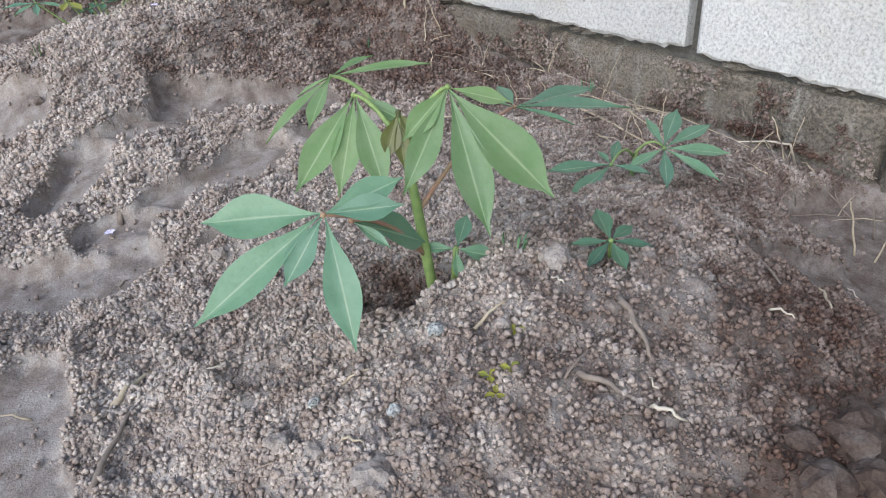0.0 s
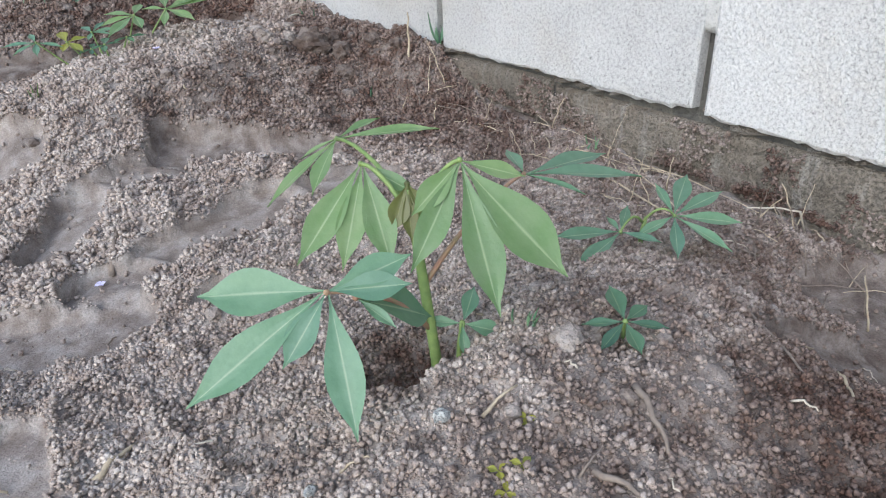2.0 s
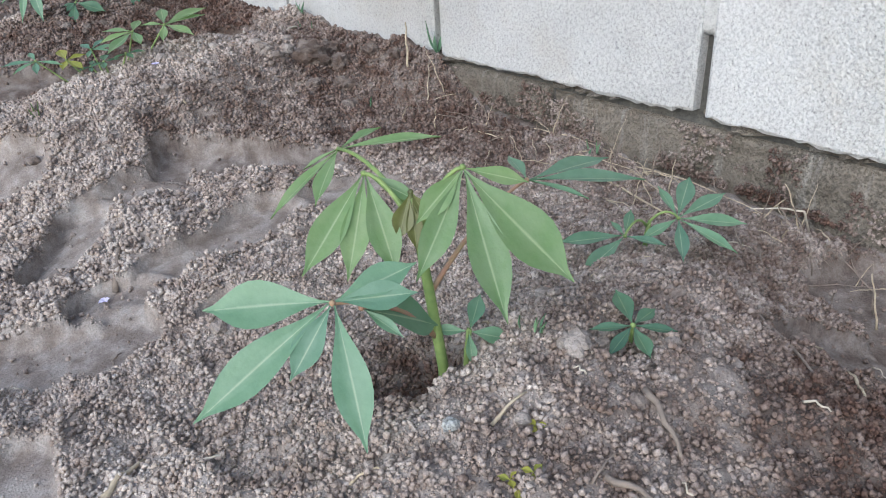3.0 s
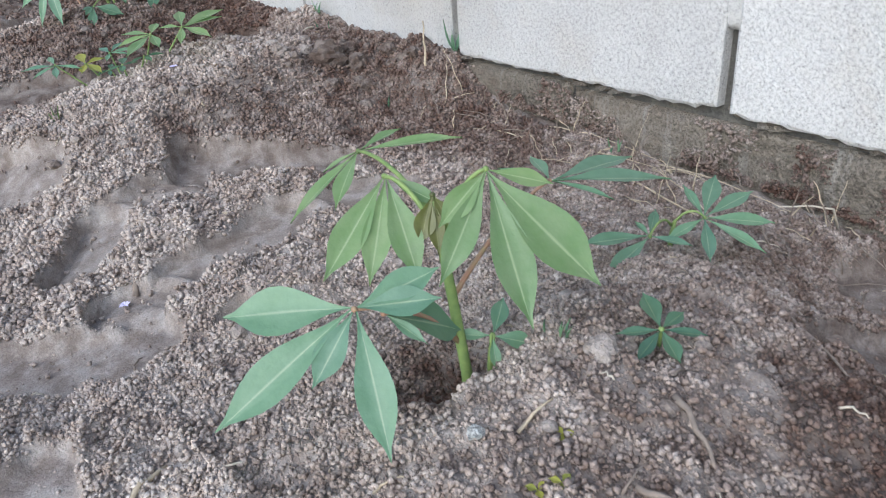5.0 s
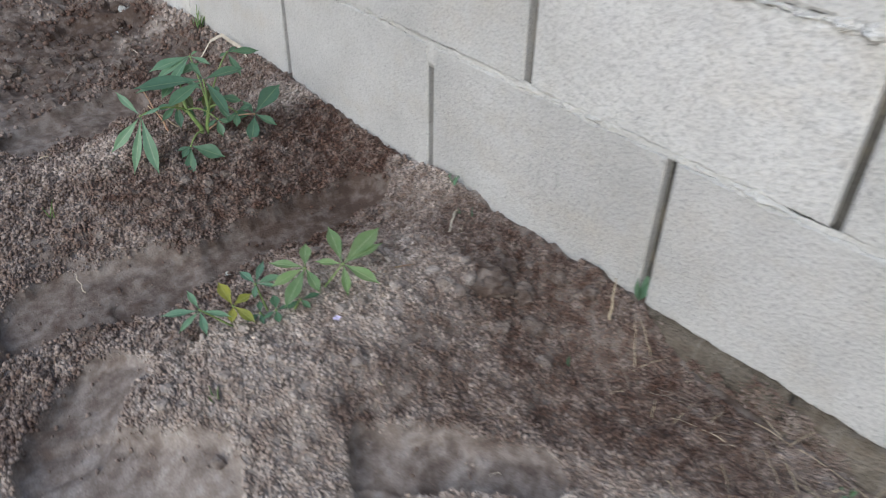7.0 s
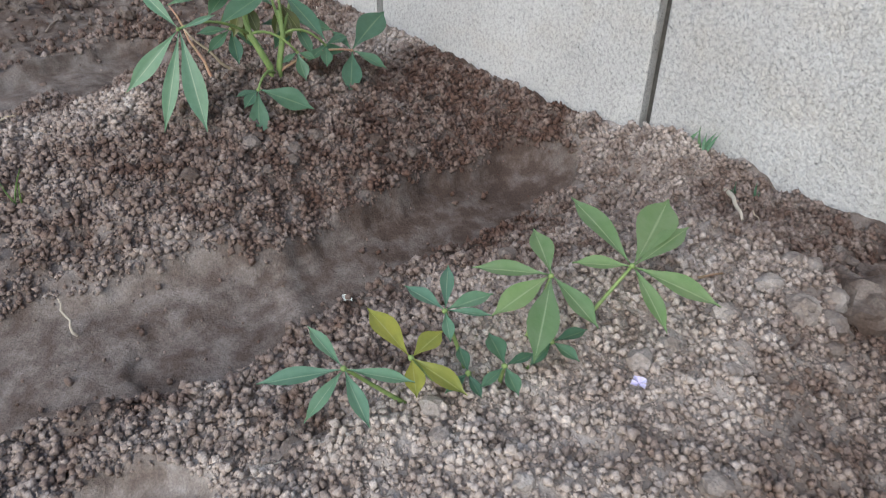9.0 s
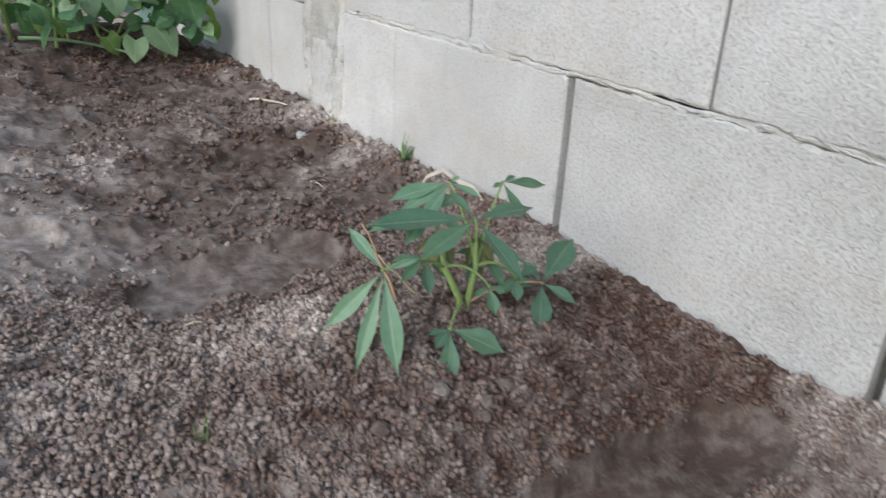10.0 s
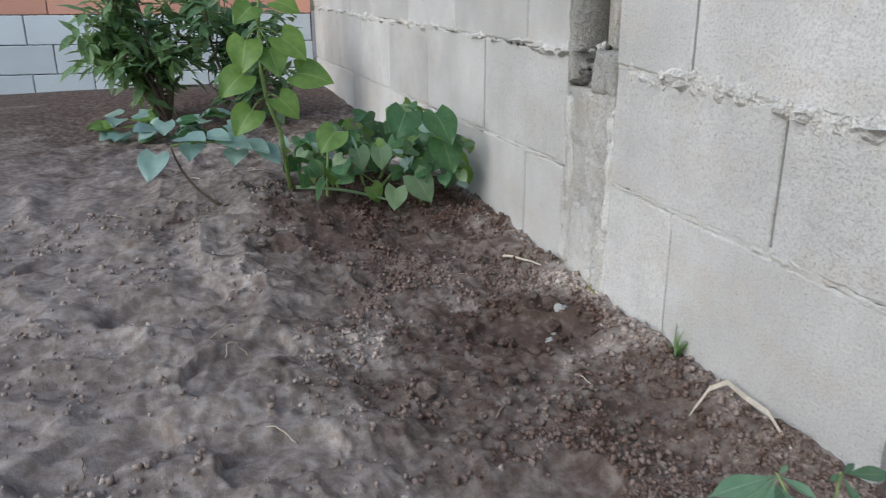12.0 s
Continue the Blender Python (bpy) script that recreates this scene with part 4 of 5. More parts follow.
palmate_leaf(third, (1.088, 3.410, 0.469), (-0.32, -0.87, 0.38), [(-147, -63, 0.073), (-92, -67, 0.09), (-53, -53, 0.077)], (1.070, 3.376, 0.410), CASSAVA_YOUNG, STEM, 0.35, 0.08, 0.0032, seed=28)
palmate_leaf(third, (1.160, 3.349, 0.376), (-0.10, -0.50, 0.86), [(-163, -16, 0.064), (-121, -29, 0.061), (4, 9, 0.067)], (1.070, 3.376, 0.410), CASSAVA_DARK, STEM, 0.44, 0.08, 0.0032, seed=29)
palmate_leaf(third, (1.125, 3.420, 0.420), (-0.15, -0.55, 0.82), [(-150, -18, 0.095), (-95, -32, 0.100), (-30, -12, 0.090), (170, 4, 0.070), (60, 22, 0.060)], (1.050, 3.37, 0.348), CASSAVA_DARK, STEM, 0.36, 0.08, 0.0032, seed=40)
palmate_leaf(third, (0.985, 3.450, 0.420), (-0.20, -0.55, 0.80), [(-160, -20, 0.080), (-110, -34, 0.090), (-55, -24, 0.080), (165, 0, 0.070)], (1.026, 3.37, 0.348), CASSAVA_DARK, STEM, 0.36, 0.08, 0.0032, seed=41)
palmate_leaf(third, (1.030, 3.500, 0.500), (-0.12, -0.45, 0.88), [(178, -6, 0.150), (-150, -20, 0.110), (-60, -18, 0.100), (20, 8, 0.110)], (0.995, 3.386, 0.421), CASSAVA, STEM, 0.30, 0.08, 0.0032, seed=42)
settle(third)


def heart_blade(hub, axis, normal, size, mat, parent, seed=0):
    """A heart-shaped leaf blade hanging from its stalk end at the hub."""
    a = Vector(axis).normalized()
    side = a.cross(Vector(normal)).normalized()
    up = side.cross(a).normalized()
    verts, faces, rib = [], [], []
    n, m = 9, 6
    for i in range(n + 1):
        t = i / n
        w = 0.52 * size * (math.sin(math.pi * min(1.0, (t + 0.10) / 1.10) ** 0.62) ** 0.85 if t < 1 else 0.004)
        notch = 0.20 * size * max(0.0, 1 - t * 3.5)
        for q in range(-m // 2, m // 2 + 1):
            s = q / (m / 2)
            back = notch * abs(s) ** 0.8
            verts.append(Vector(hub) + a * (size * t - back) + side * (w * s) + up * (0.16 * w * abs(s) - 0.20 * size * t * t + 0.03 * size * math.sin(5 * t + 3 * s + seed)))
            rib.append(1.0 - min(1.0, abs(s) * 1.4))
        if i:
            b, c = (i - 1) * (m + 1), i * (m + 1)
            faces += [(b + k, b + k + 1, c + k + 1, c + k) for k in range(m)]
    return set_rib(link_mesh("leaf", verts, faces, mat, parent, "", True), rib)


VY = 6.5
vr = random.Random(9)
vine = plant_root("sweet_potato_vine", (0.95, VY, float(ground_z(0.95, VY))), "dense sweet potato vine with heart-shaped green leaves against the wall", "plant", "sweet potato vines")
for k in range(9):
    x0, x1 = vr.uniform(0.6, 1.3), vr.uniform(0.55, 1.5)
    y0, y1 = VY + vr.uniform(-0.15, 0.25), VY + vr.uniform(-0.25, 0.5)
    link_mesh("runner", *tube_arrays(bent((x0, y0, float(ground_z(x0, y0)) - 0.01), (x1, y1, float(ground_z(x1, y1)) + vr.uniform(0.05, 0.2)), (0, 0, 0.08)), [0.009 - 0.0006 * i for i in range(8)], 6), STEM, vine, "", True)
link_mesh("runner", *tube_arrays(bent((0.56, VY - 0.02, float(ground_z(0.56, VY)) + 0.02), (1.08, VY - 0.25, float(ground_z(1.08, VY - 0.25)) + 0.06), (0, 0, 0.025)), [0.011 - 0.0006 * i for i in range(8)], 6), VINE_PALE, vine, "pale thick runner", True)
for k in range(175):
    x = 0.55 + 0.98 * vr.random() ** 0.8
    y = VY + vr.uniform(-0.22, 0.55)
    h = (0.08 + 0.26 * min(1.0, (x - 0.45) / 0.7)) * vr.uniform(0.25, 1.0)
    z = float(ground_z(x, y)) + h
    mat = vr.choices((VINE_LEAF, VINE_PALE, VINE_BLUE, VINE_LIME), (6, 1.6, 1.6, 1.6))[0]
    d = Vector((vr.uniform(-0.9, 0.8), vr.uniform(-1.2, 0.2), vr.uniform(-0.9, 0.2)))
    heart_blade((min(x, 1.46), y, z + 0.04), d, (vr.uniform(-0.9, 0.9), vr.uniform(-1.0, 0.2), vr.uniform(0.2, 0.9)), vr.uniform(0.065, 0.125), mat, vine, vr.uniform(0, 6))
for x, z, d, size, mat in ((1.16, 0.56, (0.5, -0.4, -0.75), 0.20, VINE_PALE), (1.06, 0.50, (-0.2, -0.5, -0.7), 0.14, VINE_PALE), (1.12, 0.90, (-0.4, -0.6, -0.5), 0.21, VINE_LEAF), (1.28, 0.88, (0.3, -0.6, -0.6), 0.22, VINE_LEAF),
                           (1.32, 0.74, (0.2, -0.5, -0.8), 0.22, VINE_LEAF), (0.98, 0.72, (0.0, -0.4, -0.9), 0.13, VINE_PALE), (0.86, 0.72, (0.2, -0.4, -0.9), 0.13, VINE_PALE), (0.75, 0.82, (-0.5, -0.5, -0.4), 0.18, VINE_LIME)):
    heart_blade((x, VY - 0.22, z), d, (0, -0.7, 0.7), size * 0.85, mat, vine, size * 30)
settle(vine)

climber = plant_root("sweet_potato_vine", (0.535, VY, float(ground_z(0.535, VY))), "tall light green vine shoot with large heart leaves on upright stem", "plant", "sweet potato vines")
stem_pts = [(0.535, VY, float(ground_z(0.535, VY)) - 0.03), (0.50, VY, 0.80), (0.44, VY, 0.98), (0.425, VY, 1.12), (0.43, VY, 1.32), (0.45, VY, 1.60), (0.44, VY + 0.02, 1.85)]
link_mesh("stem", *tube_arrays(stem_pts, [0.013, 0.012, 0.011, 0.010, 0.009, 0.007, 0.005], 8), STEM, climber, "", True)
for x, z, d, size, at in ((0.36, 1.26, (-0.25, -0.5, -0.8), 0.20, 4), (0.33, 1.10, (-0.7, -0.5, -0.5), 0.20, 3), (0.36, 0.92, (-0.6, -0.5, -0.6), 0.19, 2), (0.53, 1.28, (0.6, -0.5, -0.5), 0.20, 4), (0.60, 1.10, (0.9, -0.4, -0.15), 0.22, 3),
                          (0.50, 0.98, (0.6, -0.5, -0.6), 0.17, 2), (0.47, 1.22, (0.2, -0.6, -0.7), 0.18, 4), (0.40, 1.42, (-0.6, -0.5, -0.4), 0.16, 4), (0.52, 1.45, (0.7, -0.4, -0.3), 0.15, 5), (0.42, 1.60, (-0.5, -0.6, 0.1), 0.13, 5), (0.49, 1.72, (0.5, -0.5, 0.2), 0.12, 5)):
    hub = (x, VY - 0.05, z)
    link_mesh("leaf_stalk", *tube_arrays(bent(stem_pts[at], hub, (0, 0, 0.015), 4), [0.005, 0.0048, 0.0045, 0.004, 0.0035], 5), STEM, climber, "", True)
    heart_blade(hub, d, (0, -0.75, 0.65), size * 0.85, VINE_LIME, climber, x * 20)
settle(climber)

blue_vine = plant_root("sweet_potato_vine", (0.17, VY - 0.05, float(ground_z(0.17, VY - 0.05))), "trailing vine with blue-green leaves on a thin dark stalk", "plant", "sweet potato vines")
link_mesh("runner", *tube_arrays(bent((0.17, VY - 0.05, float(ground_z(0.17, VY - 0.05)) - 0.01), (-0.05, VY - 0.02, 0.76), (-0.03, 0, -0.03)), [0.009 - 0.0005 * i for i in range(8)], 6), BARK, blue_vine, "", True)
link_mesh("runner", *tube_arrays(bent((-0.05, VY - 0.02, 0.76), (0.40, VY + 0.05, 0.70), (0, 0, 0.03)), [0.007 - 0.0004 * i for i in range(8)], 6), STEM, blue_vine, "", True)
for x, z, d, size in ((-0.10, 0.84, (-0.5, -0.6, 0.25), 0.15), (0.02, 0.80, (0.5, -0.6, 0.1), 0.15), (-0.12, 0.72, (-0.3, -0.6, -0.5), 0.15), (0.13, 0.80, (0.7, -0.6, 0.1), 0.14), (0.22, 0.78, (0.7, -0.5, -0.1), 0.15), (0.32, 0.75, (0.7, -0.6, -0.1), 0.14), (0.40, 0.72, (0.5, -0.6, -0.3), 0.13), (0.06, 0.76, (-0.2, -0.8, -0.3), 0.12), (0.27, 0.72, (-0.2, -0.8, -0.3), 0.12)):
    heart_blade((x, VY - 0.03, z), d, (0, -0.3, 0.95), size, VINE_BLUE, blue_vine, x * 25)
settle(blue_vine)


def shrub(name, place, label, spread, height, leaves, size, seed):
    """A leafy shrub: forking woody stems and a loose crown of many narrow leaves with gaps."""
    r = random.Random(seed)
    root = plant_root(name, place, label, "shrub")
    base = Vector(place)
    tips = []
    for k in range(7):
        a = r.uniform(0, 6.28)
        end = base + Vector((math.cos(a) * spread * r.uniform(0.2, 0.8), math.sin(a) * spread * 0.7 * r.uniform(0.2, 0.8), height * r.uniform(0.55, 0.95)))
        pts = bent(base - Vector((0, 0, 0.03)), end, (r.uniform(-0.1, 0.1), r.uniform(-0.1, 0.1), 0.06))
        link_mesh("limb", *tube_arrays(pts, [0.022 - 0.0022 * i for i in range(8)], 6), BARK, root, "", True)
        tips += pts[2:]
        for _ in range(4):
            s = pts[r.randint(2, 6)]
            e = s + Vector((r.uniform(-1, 1) * spread * 0.55, r.uniform(-1, 1) * spread * 0.45, r.uniform(-0.1, 0.35) * height))
            sub = bent(s, e, (0, 0, 0.04), 4)
            link_mesh("limb", *tube_arrays(sub, [0.009, 0.008, 0.0065, 0.005, 0.0035], 5), BARK, root, "", True)
            tips += sub[1:] * 2
    verts, faces, rib = [], [], []
    for _ in range(leaves):
        p = r.choice(tips) + Vector((r.gauss(0, 0.07), r.gauss(0, 0.07), r.gauss(0, 0.06)))
        ax = Vector((r.uniform(-1, 1), r.uniform(-1, 0.6), r.uniform(-0.7, 0.6))).normalized()
        sd = ax.cross(Vector((r.uniform(-0.4, 0.4), r.uniform(-0.6, 0.3), 1))).normalized()
        up = sd.cross(ax)
        ln, b = size * r.uniform(0.6, 1.3), len(verts)
        for t, w in ((0, 0.03), (0.3, 0.85), (0.62, 0.9), (1, 0.02)):
            c = p + ax * (ln * t) - up * (0.18 * ln * t * t)
            for q in (-1, 0, 1):
                verts.append(c + sd * (q * w * ln * 0.19) + up * (0.06 * ln * abs(q) * w))
                rib.append(0.9 if q == 0 else 0.0)
        for i in range(3):
            for q in range(2):
                faces.append((b + i * 3 + q, b + i * 3 + q + 1, b + i * 3 + q + 4, b + i * 3 + q + 3))
    set_rib(link_mesh("crown", verts, faces, BUSH_LEAF, root, "", True), rib)
    settle(root)
    return root


shrub("leafy_shrub", (-0.16, 9.6, float(ground_z(-0.16, 9.6))), "dark green leafy shrub growing before the painted wall", 0.80, 1.45, 1000, 0.18, 12)
shrub("leafy_shrub", (0.55, 9.4, float(ground_z(0.55, 9.4))), "smaller dark leafy shrub beside the block wall", 0.50, 1.15, 600, 0.18, 15)
for i, (x, y) in enumerate(((-0.48, 9.1), (-0.15, 8.8), (0.2, 8.9))):
    p = plant_root("ground_plant", (x, y, float(ground_z(x, y))), "low clump of broad green leaves under the shrub", "plant", "low leaf clumps")
    for k in range(14):
        a = vr.uniform(0, 6.28)
        heart_blade((x + 0.12 * math.cos(a), y + 0.10 * math.sin(a), p.location.z + vr.uniform(0.03, 0.20)), (math.cos(a), math.sin(a) - 0.3, vr.uniform(-0.6, 0.3)), (0, -0.4, 0.9), vr.uniform(0.12, 0.2), vr.choice((VINE_LEAF, VINE_BLUE, VINE_LIME) if i == 0 else (VINE_LEAF, VINE_BLUE)), p, k)
    settle(p)



# ---- small things on the ground ----
def on_ground(x, y, lift=0.0):
    return Vector((x, y, float(ground_z(x, y)) + lift))


def stalk(name, label, x0, y0, x1, y1, radius, mat, rise0=0.004, rise1=0.004, sag=(0, 0, 0.006), group="dry stalks", category="stalk"):
    """A dry stalk or twig that lies from one place on the ground to another, or leans up from it."""
    a, b = on_ground(x0, y0, rise0), on_ground(x1, y1, rise1)
    pts = bent(a, b, sag)
    pts = [Vector((p.x + 0.003 * math.sin(17 * i + x0 * 90), p.y, max(p.z, float(ground_z(p.x, p.y)) + radius * 0.6))) for i, p in enumerate(pts)]
    pts[0].z = min(pts[0].z, float(ground_z(pts[0].x, pts[0].y)) + radius)
    ob = link_mesh(name, *tube_arrays(pts, [radius * (1.1 - 0.6 * i / 7) for i in range(8)], 6), mat, None, "", True)
    return tagged(ob, label, category, group)


def lump(name, label, place, size, mat, seed, category, group="", flat=0.75, damp=None, cuts=2):
    """A rough clod or stone: a knobbly faceted lump, sunk a little into the soil."""
    bm = bmesh.new()
    bmesh.ops.create_icosphere(bm, subdivisions=cuts + 1, radius=1.0)
    for v in bm.verts:
        d = v.co.normalized()
        k = 1 + 0.36 * noise.noise(d * 1.5 + Vector((seed, 0, 0))) + 0.26 * noise.noise(d * 3.7 + Vector((0, seed, 0))) + 0.14 * noise.noise(d * 9 + Vector((0, 0, seed)))
        v.co = Vector((d.x * size[0], d.y * size[1], d.z * size[2] * flat)) * k
    ob = part(name, bm, mat, None, "", False)
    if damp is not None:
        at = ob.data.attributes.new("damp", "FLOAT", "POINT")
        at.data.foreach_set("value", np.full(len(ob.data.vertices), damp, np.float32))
    ob.location = place
    ob.rotation_euler = (0.2 * math.sin(seed), 0.2 * math.cos(seed), seed)
    return tagged(ob, label, category, group)


# stalks and twigs lying about
stalk("dry_stalk", "thin dry stick lying across a trodden hollow", 0.397, 1.515, 0.479, 1.655, 0.006, TWIG)
stalk("dry_stalk", "thin dry twig on the crumbly mound", 0.690, 0.430, 0.644, 0.349, 0.0045, TWIG)
stalk("root", "brown root fragment with bleached white end", 0.560, 0.385, 0.586, 0.305, 0.004, TWIG, category="root", group="root pieces")
stalk("root", "bleached white root end on the mound", 0.584, 0.307, 0.606, 0.274, 0.0028, PALE_STRAW, 0.008, 0.012, category="root", group="root pieces")
stalk("dry_stalk", "long thin dry stalk trailing down the mound", 1.49, 1.28, 1.352, 0.794, 0.0035, STRAW)
stalk("dry_stalk", "long thin dry stalk trailing down the mound", 1.11, 0.59, 0.932, 0.333, 0.0035, TWIG)
stalk("dry_stalk", "short pale straw leaning on the soil", 1.03, 0.345, 1.10, 0.40, 0.0035, STRAW, 0.0, 0.03)
stalk("dry_stalk", "short pale straw lying on the soil", 1.04, 0.33, 0.97, 0.28, 0.003, STRAW)
stalk("dry_stalk", "pale straw pointing out from the wall foot", 1.555, 0.62, 1.44, 0.70, 0.0026, PALE_STRAW, 0.05, 0.05)
stalk("dry_stalk", "flat dry leaf stalk on the mound edge", 0.177, 0.925, 0.248, 0.955, 0.005, STRAW)
stalk("dry_stalk", "grey twig lying at the mound edge", 0.10, 0.80, 0.20, 0.90, 0.005, TWIG)
stalk("dry_stalk", "upright dry weed stalk beside the wall", 1.47, 1.86, 1.485, 1.875, 0.004, STRAW, 0.0, 0.13, (0, 0, 0))
stalk("dry_stalk", "thin straw lying at the mound foot", 0.80, 2.06, 0.92, 2.10, 0.003, TWIG)
stalk("dry_stalk", "pale reddish stalk on the ridge", 0.99, 2.37, 1.16, 2.34, 0.003, RED_STALK, 0.01, 0.012)
stalk("dry_stalk", "bent pale straw on the ridge near the wall", 1.47, 2.50, 1.36, 2.41, 0.005, PALE_STRAW, 0.01, 0.02)
stalk("dry_stalk", "pale straw lying at the column foot", 1.38, 5.56, 1.49, 5.38, 0.007, PALE_STRAW, 0.01, 0.01)
stalk("dry_stalk", "thin straw standing in the trench", 0.43, 3.02, 0.425, 3.05, 0.0022, PALE_STRAW, 0.0, 0.06, (0, 0, 0))
stalk("dry_stalk", "dry brown stem poking out beside the cassava", 0.97, 3.52, 0.93, 3.62, 0.004, RED_STALK, 0.0, 0.16, (0, 0, 0))
stalk("dry_stalk", "dry brown stem poking out beside the cassava", 1.00, 3.48, 0.90, 3.50, 0.0035, STRAW, 0.0, 0.12, (0, 0, 0))
stalk("dry_stalk", "long pale dry stalk lying along the wall foot", 1.570, 1.461, 1.560, 1.056, 0.0018, STRAW, 0.006, 0.012, (0, 0, 0.012))
stalk("dry_stalk", "long pale dry stalk lying along the wall foot", 1.547, 1.065, 1.536, 0.711, 0.0018, STRAW, 0.006, 0.012, (0, 0, 0.012))
stalk("dry_stalk", "long pale dry stalk lying along the wall foot", 1.488, 1.284, 1.500, 1.035, 0.0018, STRAW, 0.006, 0.012, (0, 0, 0.012))
stalk("dry_stalk", "long pale dry stalk lying along the wall foot", 1.501, 1.046, 1.364, 0.786, 0.0018, STRAW, 0.006, 0.012, (0, 0, 0.012))
stalk("dry_stalk", "long pale dry stalk lying along the wall foot", 1.149, 1.330, 1.193, 1.265, 0.0018, STRAW, 0.006, 0.012, (0, 0, 0.012))
stalk("dry_stalk", "long pale dry stalk lying along the wall foot", 1.630, 0.754, 1.575, 0.693, 0.0018, STRAW, 0.006, 0.012, (0, 0, 0.012))
stalk("dry_stalk", "long pale dry stalk lying along the wall foot", 1.603, 1.470, 1.556, 1.351, 0.0018, STRAW, 0.006, 0.012, (0, 0, 0.012))
stalk("dry_stalk", "long pale dry stalk lying along the wall foot", 1.535, 1.036, 1.505, 0.902, 0.0018, STRAW, 0.006, 0.012, (0, 0, 0.012))
sr = random.Random(31)
for k in range(110):
    y = sr.uniform(0.35, 1.75)
    x = 1.565 - abs(sr.gauss(0, 0.13)) - 0.01
    a = sr.uniform(0, 6.28)
    ln = sr.uniform(0.05, 0.17)
    up = sr.random() < 0.4
    x1 = min(1.575, x + math.cos(a) * ln * (0.35 if up else 1))
    stalk("dry_stalk", "thin dry grass stalk beside the wall footing", x, y, x1, y + math.sin(a) * ln * (0.35 if up else 1), sr.uniform(0.0011, 0.0021), sr.choice((STRAW, STRAW, TWIG, TWIG)), 0.0, sr.uniform(0.05, 0.12) if up else sr.uniform(0.0, 0.02), group="dry grass at the wall foot")
for k in range(46):
    x, y = sr.uniform(0.05, 1.45), sr.uniform(0.3, 2.6)
    a, ln = sr.uniform(0, 6.28), sr.uniform(0.02, 0.07)
    stalk("straw_bit", "small straw fragment on the soil", x, y, x + math.cos(a) * ln, y + math.sin(a) * ln, sr.uniform(0.0012, 0.0024), sr.choice((STRAW, TWIG, PALE_STRAW)), group="straw bits", category="straw")
for k in range(26):
    x, y = sr.uniform(-0.6, 1.45), sr.uniform(3.7, 7.5)
    a, ln = sr.uniform(0, 6.28), sr.uniform(0.04, 0.12)
    stalk("straw_bit", "small straw fragment on the soil", x, y, x + math.cos(a) * ln, y + math.sin(a) * ln, sr.uniform(0.0018, 0.0035), sr.choice((STRAW, TWIG, PALE_STRAW)), group="straw bits", category="straw")

# large dry leaf bent over at the wall, past the third mound
dry = link_mesh("dry_leaf", *(lambda pts: ([p + Vector((0, 0, s * 0.004)) + Vector((0.6, 0.8, 0)) * (s * w * 0.75) for p, w in pts for s in (-1, 1)], [(2 * i, 2 * i + 1, 2 * i + 3, 2 * i + 2) for i in range(len(pts) - 1)]))(
    [(on_ground(1.515, 3.90, 0.004), 0.006), (on_ground(1.54, 4.02, 0.03), 0.014), (on_ground(1.555, 4.13, 0.034), 0.015), (on_ground(1.535, 4.19, 0.040), 0.013), (on_ground(1.48, 4.20, 0.034), 0.010), (on_ground(1.43, 4.19, 0.018), 0.006), (on_ground(1.405, 4.185, 0.004), 0.003)]), PALE_STRAW)
dry.modifiers.new("thick", "SOLIDIFY").thickness = 0.003
tagged(dry, "long pale dry leaf bent over beside the wall", "leaf")


def weed(place, blades, height, mat, label, seed, spread=0.03):
    r = random.Random(seed)
    root = plant_root("weed", place, label, "weed", "weeds at the wall foot")
    for k in range(blades):
        a = r.uniform(0, 6.28)
        d = Vector((math.cos(a) * r.uniform(0.1, 0.6) - 0.15, math.sin(a) * r.uniform(0.1, 0.6), 1))
        blade(Vector(place) + Vector((r.uniform(-1, 0.2) * spread, r.uniform(-1, 1) * spread, -0.008)), d, (-1, 0.2, 0.2), height * r.uniform(0.5, 1), height * 0.13, 0.15, 0.2, mat, root, "blade", 0.4)
    settle(root)


weed((1.588, 1.848, float(ground_z(1.588, 1.848))), 4, 0.16, CASSAVA, "green weed shoot growing up an open wall joint", 3, 0.004)
weed((1.565, 4.47, float(ground_z(1.565, 4.47))), 8, 0.12, CASSAVA_LIME, "small grass tuft at the foot of the wall", 4)
weed((1.56, 5.05, float(ground_z(1.56, 5.05))), 7, 0.06, CASSAVA_YELLOW, "mossy yellow-green tuft at the column foot", 5)
weed((1.56, 2.62, float(ground_z(1.56, 2.62))), 5, 0.07, CASSAVA, "small green weed beside the wall", 6)
weed((1.50, 2.47, float(ground_z(1.50, 2.47))), 5, 0.05, CASSAVA_DARK, "small green weed beside the wall", 7)
weed((1.33, 1.88, float(ground_z(1.33, 1.88))), 3, 0.05, CASSAVA_DARK, "tiny dark green seedling in the soil", 8, 0.01)
weed((1.54, 1.20, float(ground_z(1.54, 1.20))), 4, 0.06, CASSAVA, "small green weed by the damp footing", 9)
weed((0.695, 0.61, float(ground_z(0.695, 0.61))), 6, 0.035, CASSAVA, "tiny green seedling in the planting hole", 10, 0.02)
weed((0.47, 3.33, float(ground_z(0.47, 3.33))), 3, 0.07, CASSAVA_LIME, "thin green grass blade on the mound side", 11, 0.01)
weed((0.505, 2.30, float(ground_z(0.505, 2.30))), 3, 0.05, CASSAVA_LIME, "thin green grass blade on the mound side", 12, 0.01)
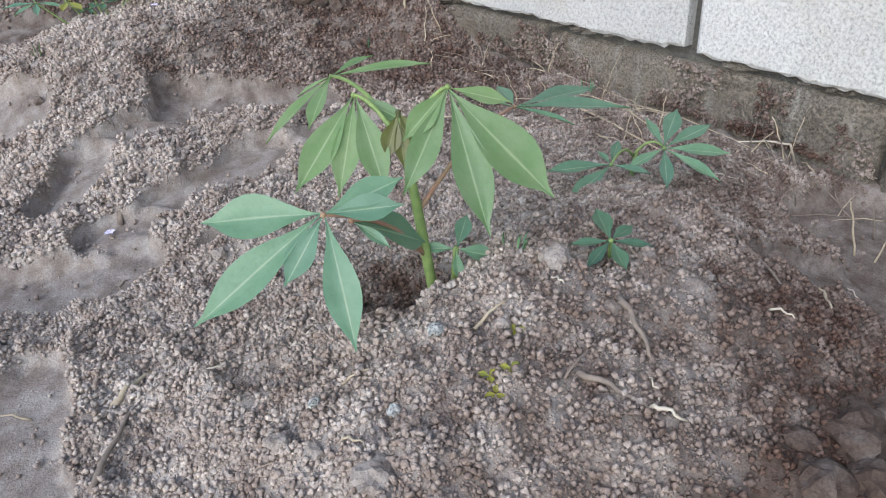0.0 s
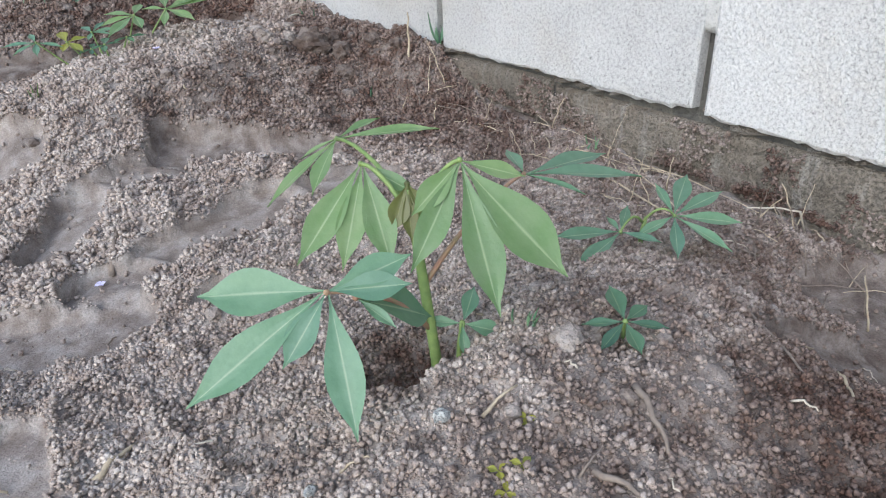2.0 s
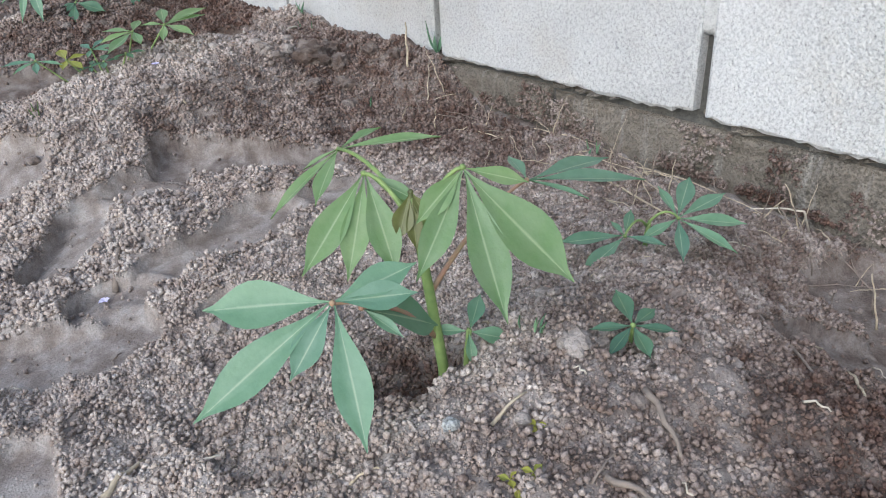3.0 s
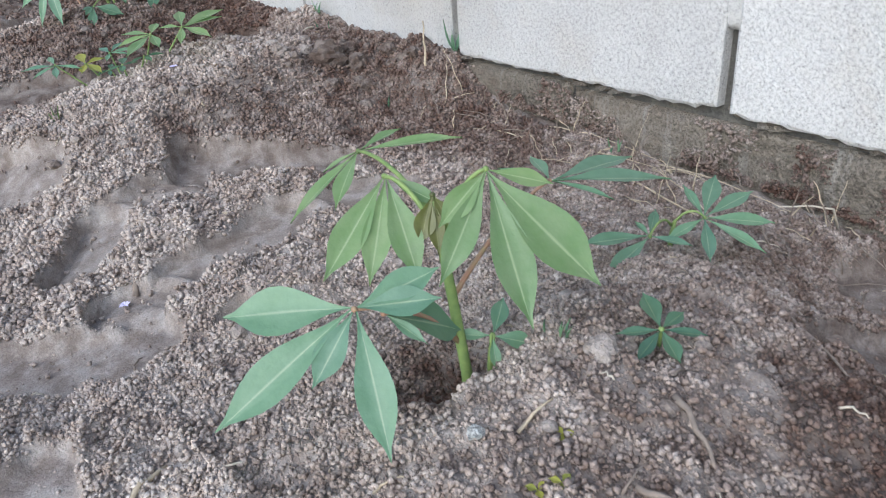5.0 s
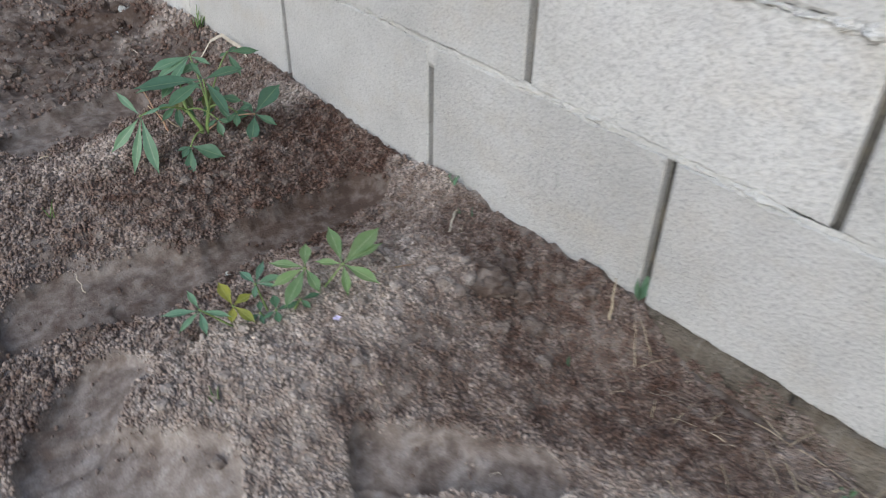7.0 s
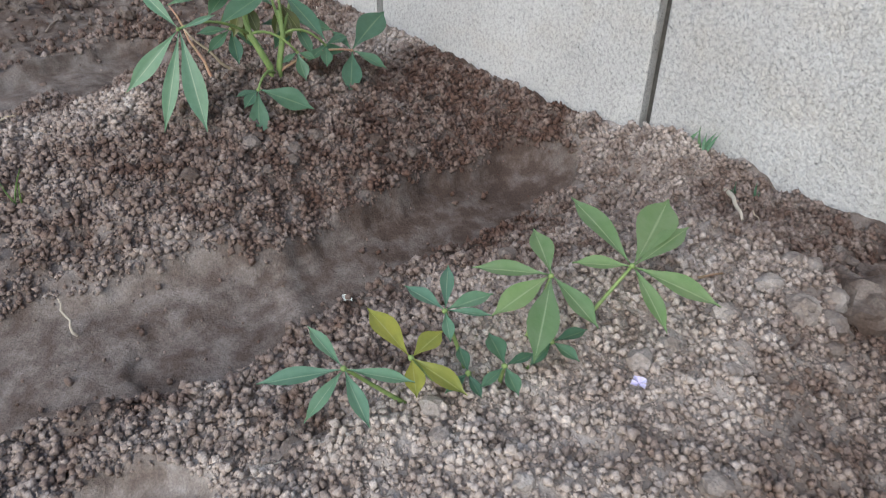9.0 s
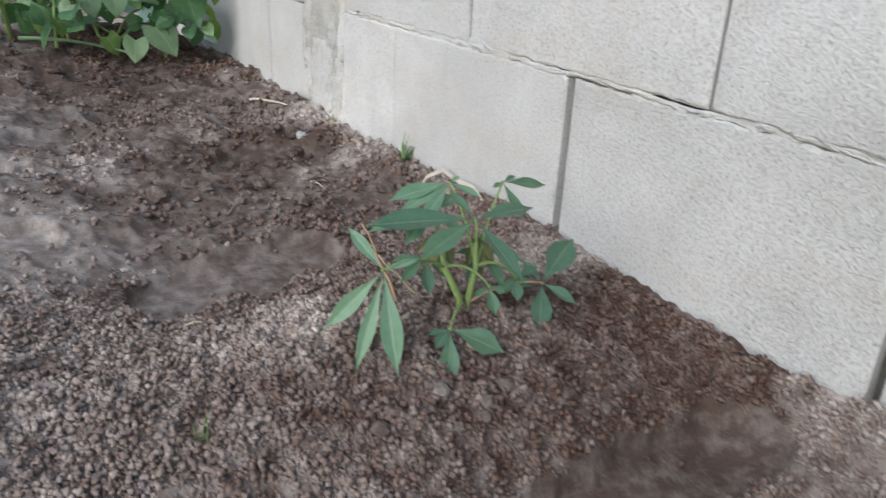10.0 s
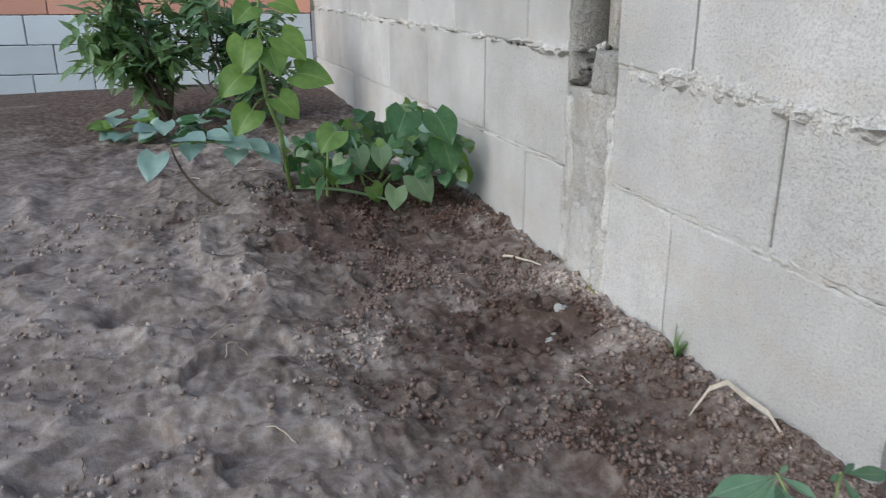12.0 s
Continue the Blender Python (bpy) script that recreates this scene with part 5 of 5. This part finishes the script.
for k, (x, y) in enumerate(((0.509, 0.439), (0.480, 0.434), (0.565, 0.488), (0.49, 0.455))):
    g = plant_root("seedling", on_ground(x, y), "tiny yellow-green seedling on the mound", "seedling", "yellow seedlings")
    for q in range(3):
        blade(on_ground(x, y, 0.006), direction(120 * q + 40 * k, 12), (0, -0.2, 1), 0.014, 0.009, 0.1, 0.1, CASSAVA_YELLOW, g, "leaf", 0.5)
    settle(g)

# clods, pebbles and the pale stone
def broken_stone(place, size, seed):
    """A broken piece of concrete: flat fracture faces between worn edges."""
    r = random.Random(seed)
    bm = bmesh.new()
    for _ in range(11):
        d = Vector((r.gauss(0, 1), r.gauss(0, 1), r.gauss(0, 1))).normalized()
        bm.verts.new((d.x * size[0], d.y * size[1], max(-0.5, min(0.62, d.z)) * size[2]))
    hull = bmesh.ops.convex_hull(bm, input=bm.verts[:])
    bmesh.ops.delete(bm, geom=list({g for g in hull["geom_interior"] if isinstance(g, bmesh.types.BMVert)}), context="VERTS")
    bmesh.ops.bevel(bm, geom=bm.edges[:], offset=size[0] * 0.06, segments=2, affect="EDGES")
    bmesh.ops.subdivide_edges(bm, edges=bm.edges[:], cuts=2, use_grid_fill=True)
    for v in bm.verts:
        v.co *= 1 + 0.05 * noise.noise(v.co * 60) + 0.03 * noise.noise(v.co * 160)
    bmesh.ops.recalc_face_normals(bm, faces=bm.faces[:])
    ob = part("stone", bm, STONE)
    ob.location = place
    return tagged(ob, "rough pale concrete lump lying on bare soil", "stone")


broken_stone(on_ground(0.114, 3.60, 0.022), (0.070, 0.052, 0.066), 12)
lump("pebble", "rounded pale pebble bedded in the mound", on_ground(0.689, 0.538, 0.008), (0.022, 0.020, 0.022), SOIL, 4.0, "pebble", "pebbles", damp=0.0)
for k, (x, y, s) in enumerate(((1.29, 4.88, 0.022), (1.38, 4.99, 0.026), (0.50, 0.56, 0.012), (0.40, 0.52, 0.011), (1.42, 5.02, 0.016), (1.46, 4.80, 0.018), (0.35, 0.62, 0.010), (1.33, 4.93, 0.015))):
    lump("pebble", "small pale pebble on the soil", on_ground(x, y, s * 0.3), (s, s * 0.85, s), STONE, 7.0 + k, "pebble", "pebbles", cuts=1)
cr = random.Random(17)
clods = [(0.753, 0.152, 0.036), (0.663, 0.150, 0.032), (0.71, 0.11, 0.032), (0.33, 0.467, 0.026), (0.80, 0.17, 0.028), (0.86, 0.155, 0.024), (0.70, 0.19, 0.02), (0.78, 0.10, 0.03), (0.835, 5.94, 0.05), (0.86, 6.02, 0.03), (1.31, 2.17, 0.058), (1.38, 2.10, 0.040), (1.25, 2.06, 0.026), (1.42, 2.20, 0.030), (1.34, 2.00, 0.028)]
clods += [(cr.uniform(1.15, 1.5), cr.uniform(1.9, 2.3), cr.uniform(0.012, 0.03)) for _ in range(16)]
clods += [(cr.uniform(0.7, 1.45), cr.uniform(4.2, 5.6), cr.uniform(0.014, 0.04)) for _ in range(40)]
clods += [(cr.uniform(0.7, 1.45), cr.uniform(3.0, 3.3), cr.uniform(0.010, 0.022)) for _ in range(20)]
clods += [(cr.uniform(0.2, 1.45), cr.uniform(0.25, 1.3), cr.uniform(0.009, 0.016)) for _ in range(34)]
clods += [(cr.uniform(0.4, 1.4), cr.uniform(2.1, 2.7), cr.uniform(0.010, 0.020)) for _ in range(30)]
clods += [(cr.uniform(0.3, 1.4), cr.uniform(5.9, 6.4), cr.uniform(0.015, 0.04)) for _ in range(22)]
for k, (x, y, s) in enumerate(clods):
    d = float(damp_shade_at(np.array([x]), np.array([y]))[0])
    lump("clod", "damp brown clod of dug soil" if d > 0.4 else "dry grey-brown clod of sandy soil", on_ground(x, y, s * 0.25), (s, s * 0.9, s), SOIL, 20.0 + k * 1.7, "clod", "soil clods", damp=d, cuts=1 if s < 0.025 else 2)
for k, (x, y, z, mat, label) in enumerate(((0.365, 1.50, 0.0, PETAL, "fallen lilac flower petals on the soil"), (1.09, 0.355, 0.0, PETAL, "fallen lilac flower petals on the soil"), (0.852, 2.28, 0.0, PETAL, "fallen lilac flower petals on the soil"), (0.785, 2.78, 0.0, WHITE_BIT, "small white scrap of plant on the soil"))):
    f = plant_root("flower", on_ground(x, y), label, "flower", "fallen flowers")
    for q in range(4):
        blade(on_ground(x, y, 0.007), direction(95 * q + 30 * k, 18), (0, -0.2, 1), 0.012, 0.010, 0.15, 0.25, mat, f, "petal", 0.6)
    settle(f)
chip = link_mesh("dry_leaf", [on_ground(0.66 + a, 1.62 + b, 0.008 + c) for a, b, c in ((-0.02, -0.004, 0), (0, -0.010, 0.004), (0.022, 0.0, 0.001), (0, 0.010, 0.003))], [(0, 1, 2, 3)], STRAW)
chip.modifiers.new("thick", "SOLIDIFY").thickness = 0.003
tagged(chip, "small curled dry leaf in a trodden hollow", "leaf")

# broken concrete in the column's recess
rr = random.Random(23)
for k in range(44):
    y, z = rr.uniform(COL0 + 0.16, COL1 - 0.05), 1.10 + 0.16 * rr.random() ** 1.3
    s = rr.uniform(0.010, 0.030)
    c = lump("concrete_lump", "", (WALL_X + rr.uniform(0.01, 0.10), y, z), (s, s * rr.uniform(0.6, 1.2), s * rr.uniform(0.6, 1.2)), rr.choice((MORTAR, JOINT, COLUMN, JOINT)), 50.0 + k, "", cuts=1)
    for key in ("label", "category", "group"):
        if key in c:
            del c[key]
    c.parent = column
